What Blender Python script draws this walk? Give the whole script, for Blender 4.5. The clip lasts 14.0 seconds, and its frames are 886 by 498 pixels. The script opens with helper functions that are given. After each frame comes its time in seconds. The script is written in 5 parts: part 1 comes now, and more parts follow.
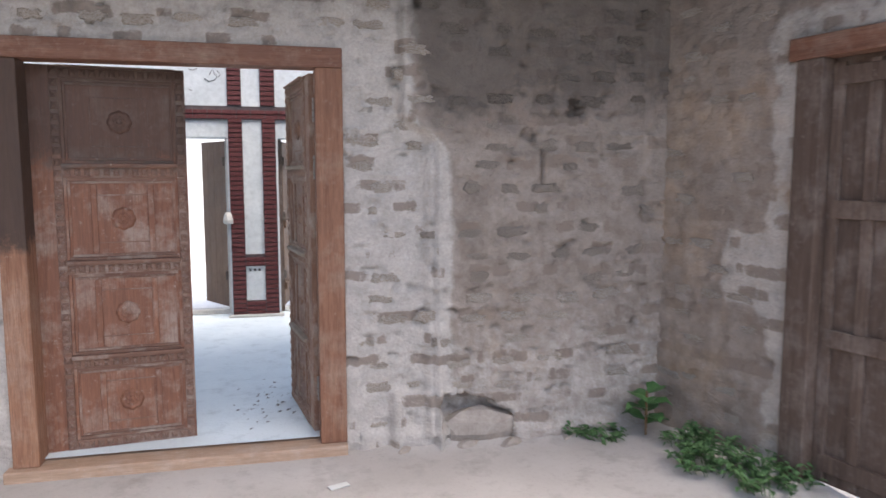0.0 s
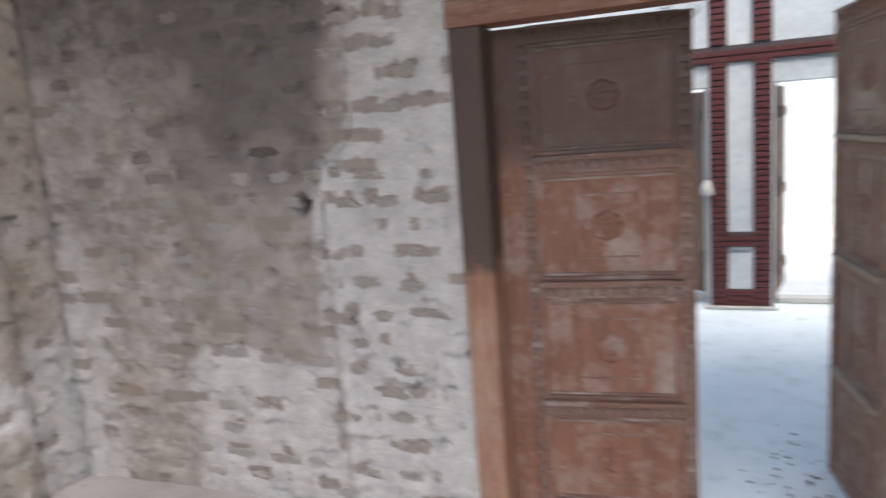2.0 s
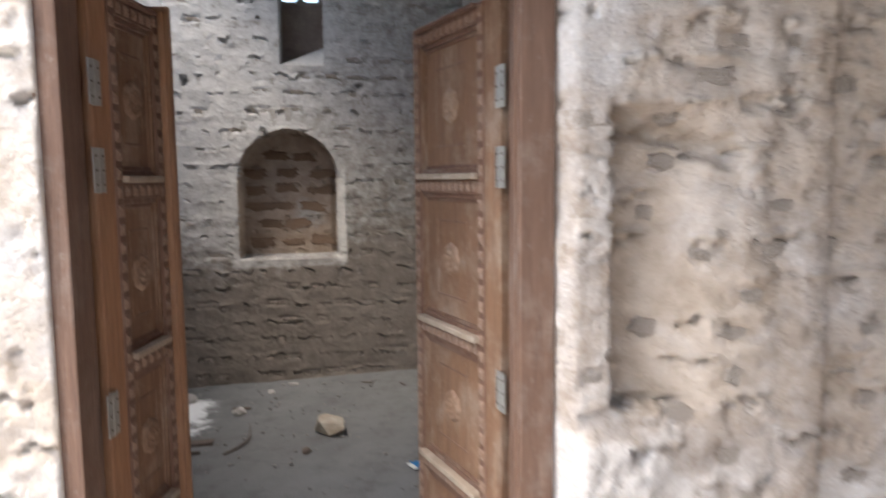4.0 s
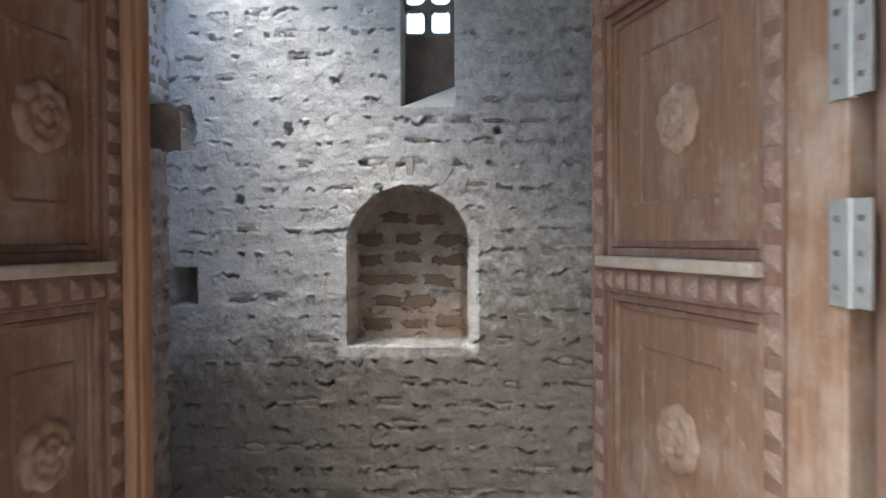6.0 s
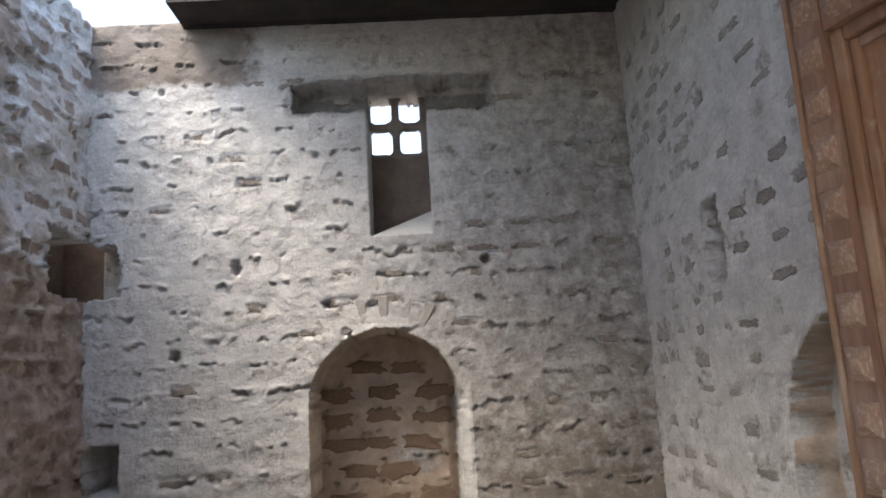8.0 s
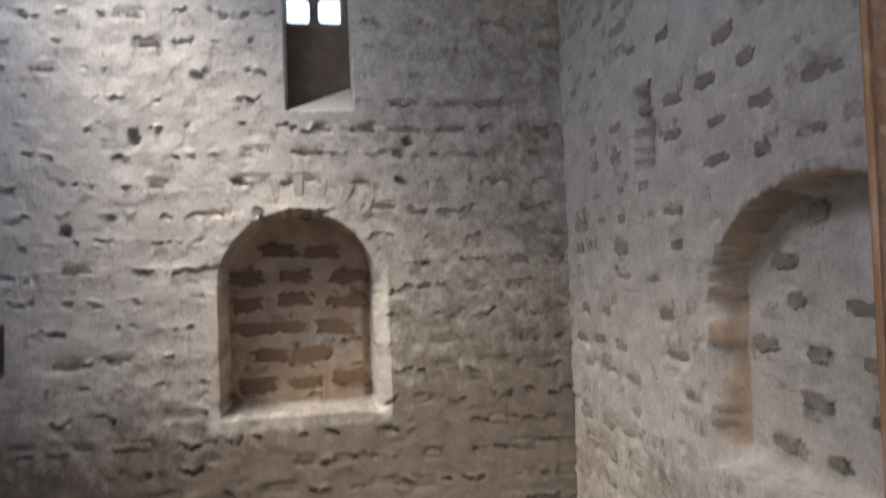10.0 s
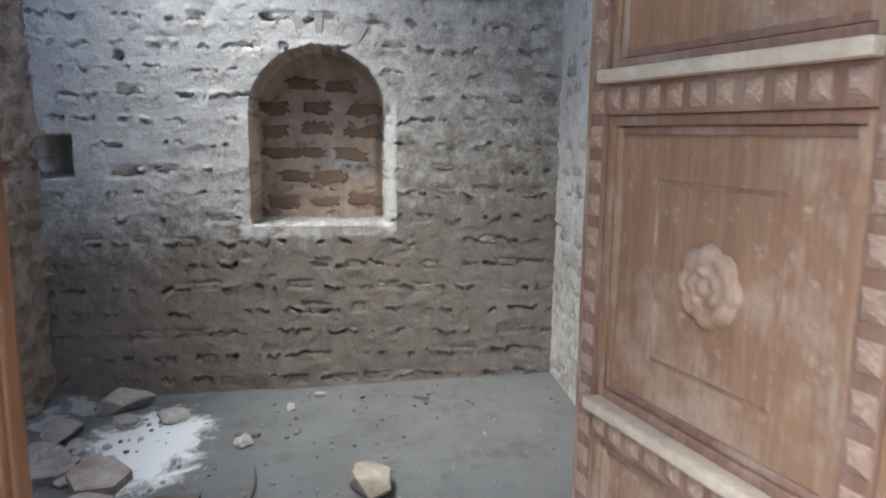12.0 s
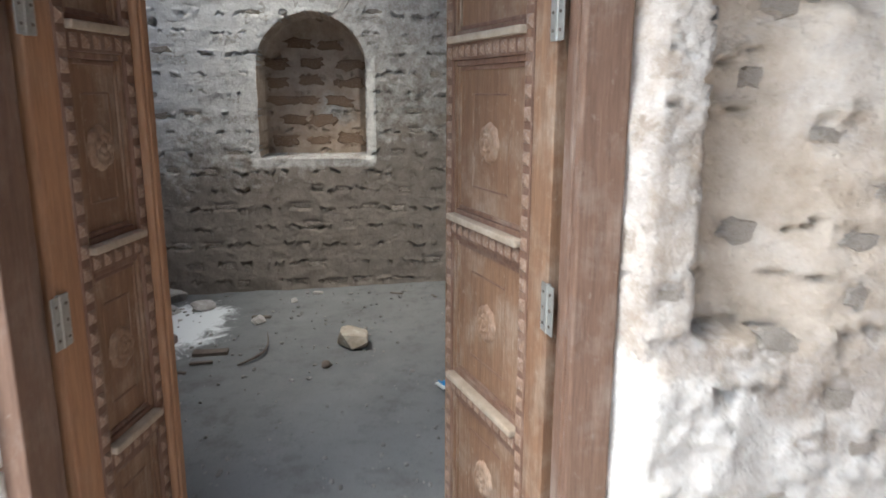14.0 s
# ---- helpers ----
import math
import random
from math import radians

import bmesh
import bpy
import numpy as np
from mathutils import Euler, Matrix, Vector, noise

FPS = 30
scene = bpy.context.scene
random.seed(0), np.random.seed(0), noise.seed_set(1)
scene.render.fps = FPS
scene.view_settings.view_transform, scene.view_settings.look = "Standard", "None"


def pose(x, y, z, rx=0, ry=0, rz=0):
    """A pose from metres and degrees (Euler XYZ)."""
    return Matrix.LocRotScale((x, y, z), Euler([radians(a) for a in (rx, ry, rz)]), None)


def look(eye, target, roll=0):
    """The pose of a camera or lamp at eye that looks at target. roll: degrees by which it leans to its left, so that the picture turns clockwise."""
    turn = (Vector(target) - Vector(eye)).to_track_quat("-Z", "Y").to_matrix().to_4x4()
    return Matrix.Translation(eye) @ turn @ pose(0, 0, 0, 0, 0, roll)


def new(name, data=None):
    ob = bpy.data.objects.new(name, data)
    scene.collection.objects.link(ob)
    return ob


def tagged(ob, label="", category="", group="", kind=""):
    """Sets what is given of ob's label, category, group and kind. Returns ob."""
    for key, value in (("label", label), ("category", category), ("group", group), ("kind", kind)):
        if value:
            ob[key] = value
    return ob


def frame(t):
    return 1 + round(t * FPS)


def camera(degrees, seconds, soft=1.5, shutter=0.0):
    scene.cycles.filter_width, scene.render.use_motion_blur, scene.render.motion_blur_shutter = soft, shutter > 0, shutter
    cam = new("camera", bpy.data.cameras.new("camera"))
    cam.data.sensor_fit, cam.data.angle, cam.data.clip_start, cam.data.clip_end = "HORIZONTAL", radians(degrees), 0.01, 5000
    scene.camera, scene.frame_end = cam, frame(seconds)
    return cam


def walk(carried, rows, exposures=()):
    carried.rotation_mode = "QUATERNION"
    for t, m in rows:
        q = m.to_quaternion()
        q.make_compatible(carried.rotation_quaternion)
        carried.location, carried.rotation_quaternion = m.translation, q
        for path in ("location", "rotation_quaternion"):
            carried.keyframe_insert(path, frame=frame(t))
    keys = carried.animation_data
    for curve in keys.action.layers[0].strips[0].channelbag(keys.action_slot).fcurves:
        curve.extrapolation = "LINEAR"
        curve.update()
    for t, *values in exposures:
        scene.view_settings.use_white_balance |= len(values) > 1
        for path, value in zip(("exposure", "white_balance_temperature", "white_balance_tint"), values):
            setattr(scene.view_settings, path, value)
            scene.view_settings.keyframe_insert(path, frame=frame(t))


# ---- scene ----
cam = camera(64.5, 14.0, 1.5, 0.5)
PATH = [
    (0, (0.996, 1.183, 1.411), (1.435, 3.123, 1.201), -0.0),
    (0.3, (0.993, 1.367, 1.411), (1.374, 3.319, 1.2), 0.3),
    (0.5, (0.994, 1.496, 1.435), (1.291, 3.461, 1.213), 0.5),
    (0.7, (0.978, 1.628, 1.438), (1.158, 3.607, 1.212), 0.3),
    (1, (0.964, 1.846, 1.493), (0.913, 3.832, 1.262), -0.8),
    (1.5, (0.851, 2.12, 1.535), (0.409, 4.041, 1.198), -2.2),
    (2, (0.621, 2.38, 1.586), (-0.134, 4.203, 1.257), -4.3),
    (2.2, (0.524, 2.482, 1.59), (-0.427, 4.213, 1.275), -5.5),
    (2.5, (0.346, 2.682, 1.636), (-0.912, 4.202, 1.313), -4.0),
    (3, (0.051, 2.914, 1.607), (-1.591, 4.018, 1.314), -3.6),
    (3.5, (-0.296, 3.006, 1.634), (-2.109, 3.81, 1.371), -3.3),
    (4, (-0.609, 3.11, 1.658), (-2.575, 3.422, 1.458), -0.6),
    (6.5, (-2.197, 3.186, 1.751), (-4.192, 3.045, 1.785), -0.8),
    (7, (-2.46, 3.139, 1.809), (-4.447, 3.001, 1.986), -2.0),
    (9.5, (-2.661, 2.898, 1.805), (-4.606, 3.255, 2.103), -4.1),
    (10, (-2.719, 2.91, 1.747), (-4.69, 3.247, 1.794), -2.1),
    (10.5, (-2.718, 2.891, 1.697), (-4.687, 3.228, 1.6), -0.7),
    (11, (-2.6, 2.996, 1.632), (-4.578, 3.245, 1.469), -0.2),
    (11.5, (-2.387, 3.042, 1.613), (-4.357, 3.265, 1.356), 0.4),
    (12, (-2.164, 3.071, 1.576), (-4.126, 3.279, 1.249), 0.6),
    (12.5, (-1.933, 3.067, 1.558), (-3.883, 3.287, 1.17), 1.4),
    (13, (-1.67, 3.134, 1.547), (-3.617, 3.357, 1.149), 0.9),
    (13.5, (-1.385, 3.215, 1.528), (-3.336, 3.402, 1.118), 0.9),
    (14, (-1.07, 3.196, 1.516), (-3.012, 3.393, 1.077), 0.2),
]
EXPOSURES = [(0.0, 1.45, 6550, 11), (1.0, 1.34, 6600, 9), (1.5, 1.30, 6400, 6), (2.0, 1.42, 6450, 7), (2.5, 1.36, 6450, 7), (3.0, 1.5, 6350, 7), (3.5, 1.75, 6400, 8), (4.0, 2.08, 6600, 8), (6.5, 2.45, 6100, 4), (7.0, 2.45, 6350, 5),
    (9.5, 2.42, 7100, 10), (10.0, 2.4, 7100, 10), (10.5, 2.6, 6800, 9), (11.5, 2.7, 6600, 7), (12.0, 2.68, 5900, 2), (13.0, 2.7, 5500, -1), (14.0, 2.28, 6250, 2)]
walk(cam, [(t, look(eye, target, roll)) for t, eye, target, roll in PATH], EXPOSURES)

# ---- sky and sun ----
SUN_ELEVATION, SUN_TURN = radians(62), radians(146)
world = bpy.data.worlds.new("sky")
scene.world = world
world.use_nodes = True
wn = world.node_tree
sky = wn.nodes.new("ShaderNodeTexSky")
sky.sky_type, sky.sun_disc = "NISHITA", False
sky.sun_elevation, sky.sun_rotation, sky.dust_density = SUN_ELEVATION, SUN_TURN, 3.0
wn.links.new(sky.outputs[0], wn.nodes["Background"].inputs[0])
wn.nodes["Background"].inputs[1].default_value = 0.15
sun_data = bpy.data.lights.new("sun", "SUN")
sun_data.energy, sun_data.angle, sun_data.color = 1.0, radians(40), (1.0, 0.96, 0.9)
sun = new("sun", sun_data)
sun_way = Vector((math.sin(SUN_TURN) * math.cos(SUN_ELEVATION), math.cos(SUN_TURN) * math.cos(SUN_ELEVATION), math.sin(SUN_ELEVATION)))
sun.matrix_world = look(sun_way * 60, (0, 0, 0))


# ---- materials ----
class Nodes:
    """A material with a principled surface and short ways to add nodes to it."""

    def __init__(self, name, rough=0.9, metal=0.0, spec=0.25):
        self.mat = bpy.data.materials.new(name)
        self.mat.use_nodes = True
        self.tree = self.mat.node_tree
        self.bsdf = self.tree.nodes["Principled BSDF"]
        self.bsdf.inputs["Roughness"].default_value = rough
        self.bsdf.inputs["Metallic"].default_value = metal
        self.bsdf.inputs["Specular IOR Level"].default_value = spec
        self.coords = self.tree.nodes.new("ShaderNodeTexCoord")
        self.info = self.tree.nodes.new("ShaderNodeObjectInfo")

    def link(self, value, socket):
        if isinstance(value, (int, float)):
            socket.default_value = value
        elif isinstance(value, tuple):
            socket.default_value = (*value, 1.0)[:4] if len(value) == 3 else value
        else:
            self.tree.links.new(value, socket)

    def place(self, scale=(1, 1, 1), shift=True, world_space=False):
        m = self.tree.nodes.new("ShaderNodeMapping")
        if world_space:
            g = self.tree.nodes.new("ShaderNodeNewGeometry")
            self.tree.links.new(g.outputs["Position"], m.inputs[0])
        else:
            self.tree.links.new(self.coords.outputs["Object"], m.inputs[0])
            if shift:
                v = self.tree.nodes.new("ShaderNodeVectorMath")
                v.operation = "SCALE"
                v.inputs[0].default_value = (17.3, 9.1, 23.7)
                self.tree.links.new(self.info.outputs["Random"], v.inputs["Scale"])
                self.tree.links.new(v.outputs[0], m.inputs["Location"])
        m.inputs["Scale"].default_value = scale
        return m.outputs[0]

    def noise(self, where, scale, detail=5, rough=0.6, warp=0.0):
        n = self.tree.nodes.new("ShaderNodeTexNoise")
        n.inputs["Scale"].default_value, n.inputs["Detail"].default_value = scale, detail
        n.inputs["Roughness"].default_value, n.inputs["Distortion"].default_value = rough, warp
        self.link(where, n.inputs["Vector"])
        return n.outputs["Fac"]

    def cells(self, where, scale):
        n = self.tree.nodes.new("ShaderNodeTexVoronoi")
        n.inputs["Scale"].default_value = scale
        self.link(where, n.inputs["Vector"])
        return n.outputs["Distance"]

    def span(self, value, a, b, c=0.0, d=1.0):
        n = self.tree.nodes.new("ShaderNodeMapRange")
        for i, v in enumerate((value, a, b, c, d)):
            self.link(v, n.inputs[i])
        return n.outputs[0]

    def calc(self, op, a, b=0.0):
        n = self.tree.nodes.new("ShaderNodeMath")
        n.operation = op
        self.link(a, n.inputs[0])
        self.link(b, n.inputs[1])
        return n.outputs[0]

    def mix(self, fac, a, b, kind="MIX"):
        n = self.tree.nodes.new("ShaderNodeMix")
        n.data_type, n.blend_type = "RGBA", kind
        self.link(fac, n.inputs[0])
        self.link(a, n.inputs[6])
        self.link(b, n.inputs[7])
        return n.outputs[2]

    def mask(self, name):
        n = self.tree.nodes.new("ShaderNodeAttribute")
        n.attribute_name = name
        return n.outputs["Fac"]

    def bump(self, height, strength, distance):
        n = self.tree.nodes.new("ShaderNodeBump")
        n.inputs["Strength"].default_value, n.inputs["Distance"].default_value = strength, distance
        self.link(height, n.inputs["Height"])
        self.tree.links.new(n.outputs[0], self.bsdf.inputs["Normal"])

    def done(self, color, rough=None):
        self.link(color, self.bsdf.inputs["Base Color"])
        if rough is not None:
            self.link(rough, self.bsdf.inputs["Roughness"])
        return self.mat


def mud_wall_material(name, mud, mud_dark, lime, dust, clay, relief=0.8, warm_dark=(0.36, 0.262, 0.19), warm_pale=(0.48, 0.375, 0.285)):
    """Mud plaster with lime wash where the mask says, stains at two scales and crumbly relief."""
    n = Nodes(name, 0.95)
    here = n.place(shift=False)
    big, mid, fine = n.noise(here, 1.3, 4), n.noise(here, 9, 6, 0.65), n.noise(here, 60, 6, 0.7)
    flat = n.noise(n.place((3, 1, 16), False), 1.6, 5, 0.7)
    base = n.mix(n.span(mid, 0.35, 0.68), mud_dark, mud)
    base = n.mix(n.span(big, 0.4, 0.7, 0, 0.45), base, dust)
    edge = n.calc("ADD", n.mask("wash"), n.span(n.noise(here, 14, 6, 0.7), 0.2, 0.8, -0.34, 0.34))
    wash = n.span(edge, 0.3, 0.74)
    white = n.mix(n.span(mid, 0.36, 0.66), tuple(c * 0.74 for c in lime), lime)
    white = n.mix(n.span(flat, 0.56, 0.72, 0, 0.5), white, mud)
    color = n.mix(wash, base, white)
    patch = n.calc("ADD", n.mask("earth"), n.span(n.noise(here, 24, 6, 0.75), 0.2, 0.8, -0.4, 0.4))
    color = n.mix(n.span(patch, 0.42, 0.7, 0, 0.85), color, n.mix(mid, clay, tuple(c * 0.7 for c in clay)))
    color = n.mix(n.span(fine, 0.3, 0.7, 0.0, 0.35), color, mud_dark)
    warm = n.calc("ADD", n.mask("ochre"), n.span(n.noise(here, 8, 6, 0.7), 0.2, 0.8, -0.3, 0.3))
    color = n.mix(n.span(warm, 0.35, 0.75, 0, 0.8), color, n.mix(n.span(mid, 0.35, 0.65), warm_dark, warm_pale))
    # soot mask: dark marks, plus shade painted on north wall top and store foot
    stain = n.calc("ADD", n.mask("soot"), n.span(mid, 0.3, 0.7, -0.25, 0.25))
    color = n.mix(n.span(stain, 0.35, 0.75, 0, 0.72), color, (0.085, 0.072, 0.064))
    pits = n.span(n.cells(here, 55), 0.0, 0.5)
    height = n.calc("ADD", n.calc("MULTIPLY", fine, 0.6), n.calc("ADD", n.calc("MULTIPLY", mid, 0.9), n.calc("MULTIPLY", pits, 0.25)))
    n.bump(height, relief, 0.012)
    return n.done(color)


def brick_material(name, a, b, lime, smear):
    n = Nodes(name, 0.95)
    here = n.place()
    mid, fine = n.noise(here, 14, 5, 0.65), n.noise(here, 70, 5, 0.7)
    color = n.mix(n.info.outputs["Random"], a, b)
    color = n.mix(n.span(mid, 0.5 - smear * 0.12, 0.66 - smear * 0.12, 0, 0.85), color, lime)
    color = n.mix(n.span(fine, 0.35, 0.7, 0, 0.5), color, tuple(c * 0.45 for c in a))
    n.bump(n.calc("ADD", mid, n.calc("MULTIPLY", fine, 0.7)), 0.8, 0.012)
    return n.done(color)


def wood_material(name, light, dark, along, dust=(0.42, 0.36, 0.3), dusty=0.35, rough=0.62, soot_from=None, soot_mix=0.72):
    """Old carved timber: grain along one axis, paint wear, dust; soot above a ragged height where given."""
    n = Nodes(name, rough, spec=0.35)
    stretch = {"x": (1.5, 22, 22), "y": (22, 1.5, 22), "z": (22, 22, 1.5)}[along]
    grain = n.noise(n.place(stretch), 1.8, 7, 0.65, 0.6)
    fine = n.noise(n.place(tuple(v * 3 for v in stretch)), 2.5, 5, 0.7)
    here = n.place()
    patch, speck = n.noise(here, 5, 6, 0.7), n.noise(here, 32, 5, 0.7)
    color = n.mix(n.span(grain, 0.3, 0.7), dark, light)
    color = n.mix(n.span(n.info.outputs["Random"], 0, 1, 0, 0.35), color, dark)
    color = n.mix(n.span(patch, 0.48, 0.68, 0, dusty), color, dust)
    color = n.mix(n.span(speck, 0.6, 0.72, 0, dusty), color, dust)
    color = n.mix(n.span(fine, 0.35, 0.6, 0.35, 0.0), color, tuple(c * 0.4 for c in dark))
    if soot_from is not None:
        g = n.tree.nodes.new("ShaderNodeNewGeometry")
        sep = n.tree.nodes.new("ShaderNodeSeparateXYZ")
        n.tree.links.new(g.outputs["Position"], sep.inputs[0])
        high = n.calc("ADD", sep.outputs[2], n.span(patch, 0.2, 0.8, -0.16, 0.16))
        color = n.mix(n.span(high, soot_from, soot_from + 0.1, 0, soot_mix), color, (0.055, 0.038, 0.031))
    n.bump(n.calc("ADD", grain, n.calc("MULTIPLY", fine, 0.5)), 0.5, 0.004)
    return n.done(color, n.span(patch, 0.3, 0.7, rough - 0.1, rough + 0.2))


def plain_material(name, a, b, scale=8.0, rough=0.85, metal=0.0, relief=0.004, spec=0.3):
    n = Nodes(name, rough, metal, spec)
    here = n.place()
    mid, fine = n.noise(here, scale, 6, 0.65), n.noise(here, scale * 7, 5, 0.7)
    color = n.mix(n.span(mid, 0.35, 0.66), a, b)
    color = n.mix(n.span(fine, 0.4, 0.72, 0, 0.4), color, tuple(c * 0.6 for c in a))
    n.bump(n.calc("ADD", mid, n.calc("MULTIPLY", fine, 0.4)), 0.6, relief)
    return n.done(color)


def floor_material(name, base, pale, dark):
    n = Nodes(name, 0.85, spec=0.3)
    here = n.place(shift=False)
    big, mid, fine = n.noise(here, 1.1, 5, 0.6), n.noise(here, 6, 6, 0.7), n.noise(here, 55, 6, 0.75)
    color = n.mix(n.span(big, 0.36, 0.66), base, pale)
    color = n.mix(n.span(mid, 0.52, 0.74, 0, 0.55), color, dark)
    color = n.mix(n.span(fine, 0.55, 0.75, 0, 0.6), color, dark)
    speck = n.span(n.cells(here, 38), 0.02, 0.13, 0.7, 0.0)
    color = n.mix(n.calc("MULTIPLY", speck, n.span(mid, 0.4, 0.6)), color, tuple(c * 0.55 for c in dark))
    spill = n.calc("ADD", n.mask("wash"), n.span(n.noise(here, 7, 7, 0.75, 0.5), 0.2, 0.8, -0.5, 0.5))
    color = n.mix(n.span(spill, 0.4, 0.7, 0, 0.9), color, (0.74, 0.76, 0.78))
    n.bump(n.calc("ADD", n.calc("MULTIPLY", mid, 0.8), n.calc("MULTIPLY", fine, 0.5)), 0.5, 0.01)
    return n.done(color, n.span(mid, 0.3, 0.7, 0.7, 0.95))


LIME, MUD, MUD_DARK = (0.62, 0.575, 0.53), (0.41, 0.35, 0.305), (0.23, 0.185, 0.155)
m_hall = mud_wall_material("hall_mud_plaster", MUD, MUD_DARK, LIME, (0.43, 0.37, 0.33), (0.30, 0.24, 0.20))
m_west = mud_wall_material("west_mud_plaster", (0.51, 0.435, 0.365), (0.31, 0.245, 0.195), (0.76, 0.73, 0.70), (0.52, 0.46, 0.40), (0.37, 0.30, 0.24), 0.8, (0.43, 0.345, 0.265), (0.60, 0.51, 0.42))
# Mud and lime pulled apart to hold the store wall's light falloff.
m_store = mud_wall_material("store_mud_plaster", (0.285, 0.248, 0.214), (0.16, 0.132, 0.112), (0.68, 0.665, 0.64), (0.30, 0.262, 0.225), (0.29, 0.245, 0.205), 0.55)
m_south = mud_wall_material("south_mud_plaster", (0.56, 0.46, 0.39), (0.30, 0.235, 0.195), (0.78, 0.77, 0.75), (0.60, 0.52, 0.45), (0.33, 0.245, 0.195))
m_brick = brick_material("mud_brick", (0.315, 0.255, 0.205), (0.42, 0.35, 0.285), (0.55, 0.50, 0.45), 1.0)
m_brick_low = brick_material("lime_smeared_mud_brick", (0.36, 0.305, 0.255), (0.44, 0.385, 0.335), (0.54, 0.49, 0.44), 1.8)
m_brick_store = brick_material("store_mud_brick", (0.25, 0.2, 0.16), (0.36, 0.30, 0.25), (0.45, 0.41, 0.37), 0.9)
m_brick_niche = brick_material("niche_mud_brick", (0.265, 0.178, 0.122), (0.34, 0.235, 0.165), (0.38, 0.30, 0.235), 0.0)
m_brick_soot = brick_material("sooty_mud_brick", (0.235, 0.195, 0.163), (0.325, 0.275, 0.235), (0.36, 0.31, 0.27), 1.3)
m_brick_black = brick_material("soot_black_mud_brick", (0.115, 0.095, 0.082), (0.19, 0.16, 0.138), (0.22, 0.19, 0.165), 1.0)
m_brick_west = brick_material("pale_mud_brick", (0.40, 0.335, 0.275), (0.50, 0.43, 0.36), (0.58, 0.52, 0.46), 1.2)
m_brick_side = brick_material("grey_brown_mud_brick", (0.30, 0.255, 0.22), (0.40, 0.35, 0.305), (0.56, 0.53, 0.49), 1.1)
m_red_brick = plain_material("dark_red_brick", (0.085, 0.022, 0.024), (0.15, 0.05, 0.05), 18, 0.7)
m_grout = plain_material("dark_grout", (0.07, 0.055, 0.06), (0.12, 0.1, 0.1), 20)
m_white = plain_material("white_plaster", (0.56, 0.60, 0.62), (0.70, 0.73, 0.745), 3)
m_wedge = plain_material("grey_arch_plaster", (0.34, 0.315, 0.285), (0.46, 0.435, 0.40), 14, 0.95, 0, 0.01)
m_crust = plain_material("white_plaster_crust", (0.58, 0.56, 0.53), (0.74, 0.72, 0.69), 16, 0.95, 0, 0.012)
m_glare_white = plain_material("bright_limewash", (0.76, 0.75, 0.72), (0.84, 0.83, 0.80), 3)
m_cement = plain_material("pale_cement", (0.50, 0.49, 0.47), (0.62, 0.60, 0.57), 6)
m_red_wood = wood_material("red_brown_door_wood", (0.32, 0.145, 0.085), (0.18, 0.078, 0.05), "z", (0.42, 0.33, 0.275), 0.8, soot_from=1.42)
# Paler, dustier red wood; light from the bright room is put into it.
m_red_lit = wood_material("worn_red_door_wood", (0.36, 0.215, 0.145), (0.20, 0.105, 0.07), "z", (0.50, 0.42, 0.35), 0.85)
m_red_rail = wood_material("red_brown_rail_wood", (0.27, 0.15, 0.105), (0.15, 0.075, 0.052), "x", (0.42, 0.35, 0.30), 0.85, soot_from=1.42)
m_frame_wood = wood_material("door_frame_wood", (0.33, 0.165, 0.10), (0.19, 0.085, 0.05), "z", (0.42, 0.31, 0.24), 0.5)
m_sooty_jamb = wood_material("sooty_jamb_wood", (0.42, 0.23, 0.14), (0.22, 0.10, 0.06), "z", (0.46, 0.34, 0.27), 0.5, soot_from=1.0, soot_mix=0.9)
m_head_wood = wood_material("door_head_wood", (0.28, 0.14, 0.09), (0.16, 0.07, 0.045), "x", (0.38, 0.28, 0.22), 0.5)
m_tan_wood = wood_material("tan_door_wood", (0.27, 0.158, 0.095), (0.17, 0.092, 0.055), "z", (0.42, 0.35, 0.28), 0.55)
m_tan_rail = wood_material("tan_rail_wood", (0.22, 0.125, 0.085), (0.13, 0.07, 0.048), "z", (0.36, 0.29, 0.24), 0.4)
m_stud_wood = wood_material("carved_stud_wood", (0.33, 0.215, 0.15), (0.19, 0.11, 0.075), "z", (0.46, 0.39, 0.33), 0.7)
m_cover = wood_material("orange_brown_strip_wood", (0.42, 0.23, 0.125), (0.26, 0.13, 0.07), "z", (0.40, 0.29, 0.21), 0.35)
m_rose_wood = wood_material("worn_rosette_wood", (0.34, 0.225, 0.15), (0.22, 0.13, 0.085), "z", (0.44, 0.36, 0.285), 0.6)
m_grey_wood = wood_material("weathered_grey_wood", (0.19, 0.135, 0.105), (0.09, 0.06, 0.047), "z", (0.33, 0.28, 0.25), 0.5)
m_room_door = wood_material("brown_plank_wood", (0.20, 0.12, 0.075), (0.10, 0.055, 0.035), "z", (0.30, 0.22, 0.16), 0.3)
m_frame2 = wood_material("store_frame_wood", (0.235, 0.142, 0.10), (0.145, 0.085, 0.06), "z", (0.34, 0.28, 0.24), 0.5)
m_dust = plain_material("dusty_wood_ledge", (0.31, 0.245, 0.185), (0.41, 0.34, 0.27), 12)
m_steel = plain_material("galvanised_hinge", (0.34, 0.335, 0.31), (0.44, 0.435, 0.41), 30, 0.5, 0.6, 0.001)
m_soot = plain_material("sooty_timber_ceiling", (0.03, 0.026, 0.024), (0.06, 0.05, 0.045), 5)
m_hall_floor = floor_material("dusty_cement_floor", (0.43, 0.395, 0.37), (0.53, 0.495, 0.47), (0.27, 0.235, 0.21))
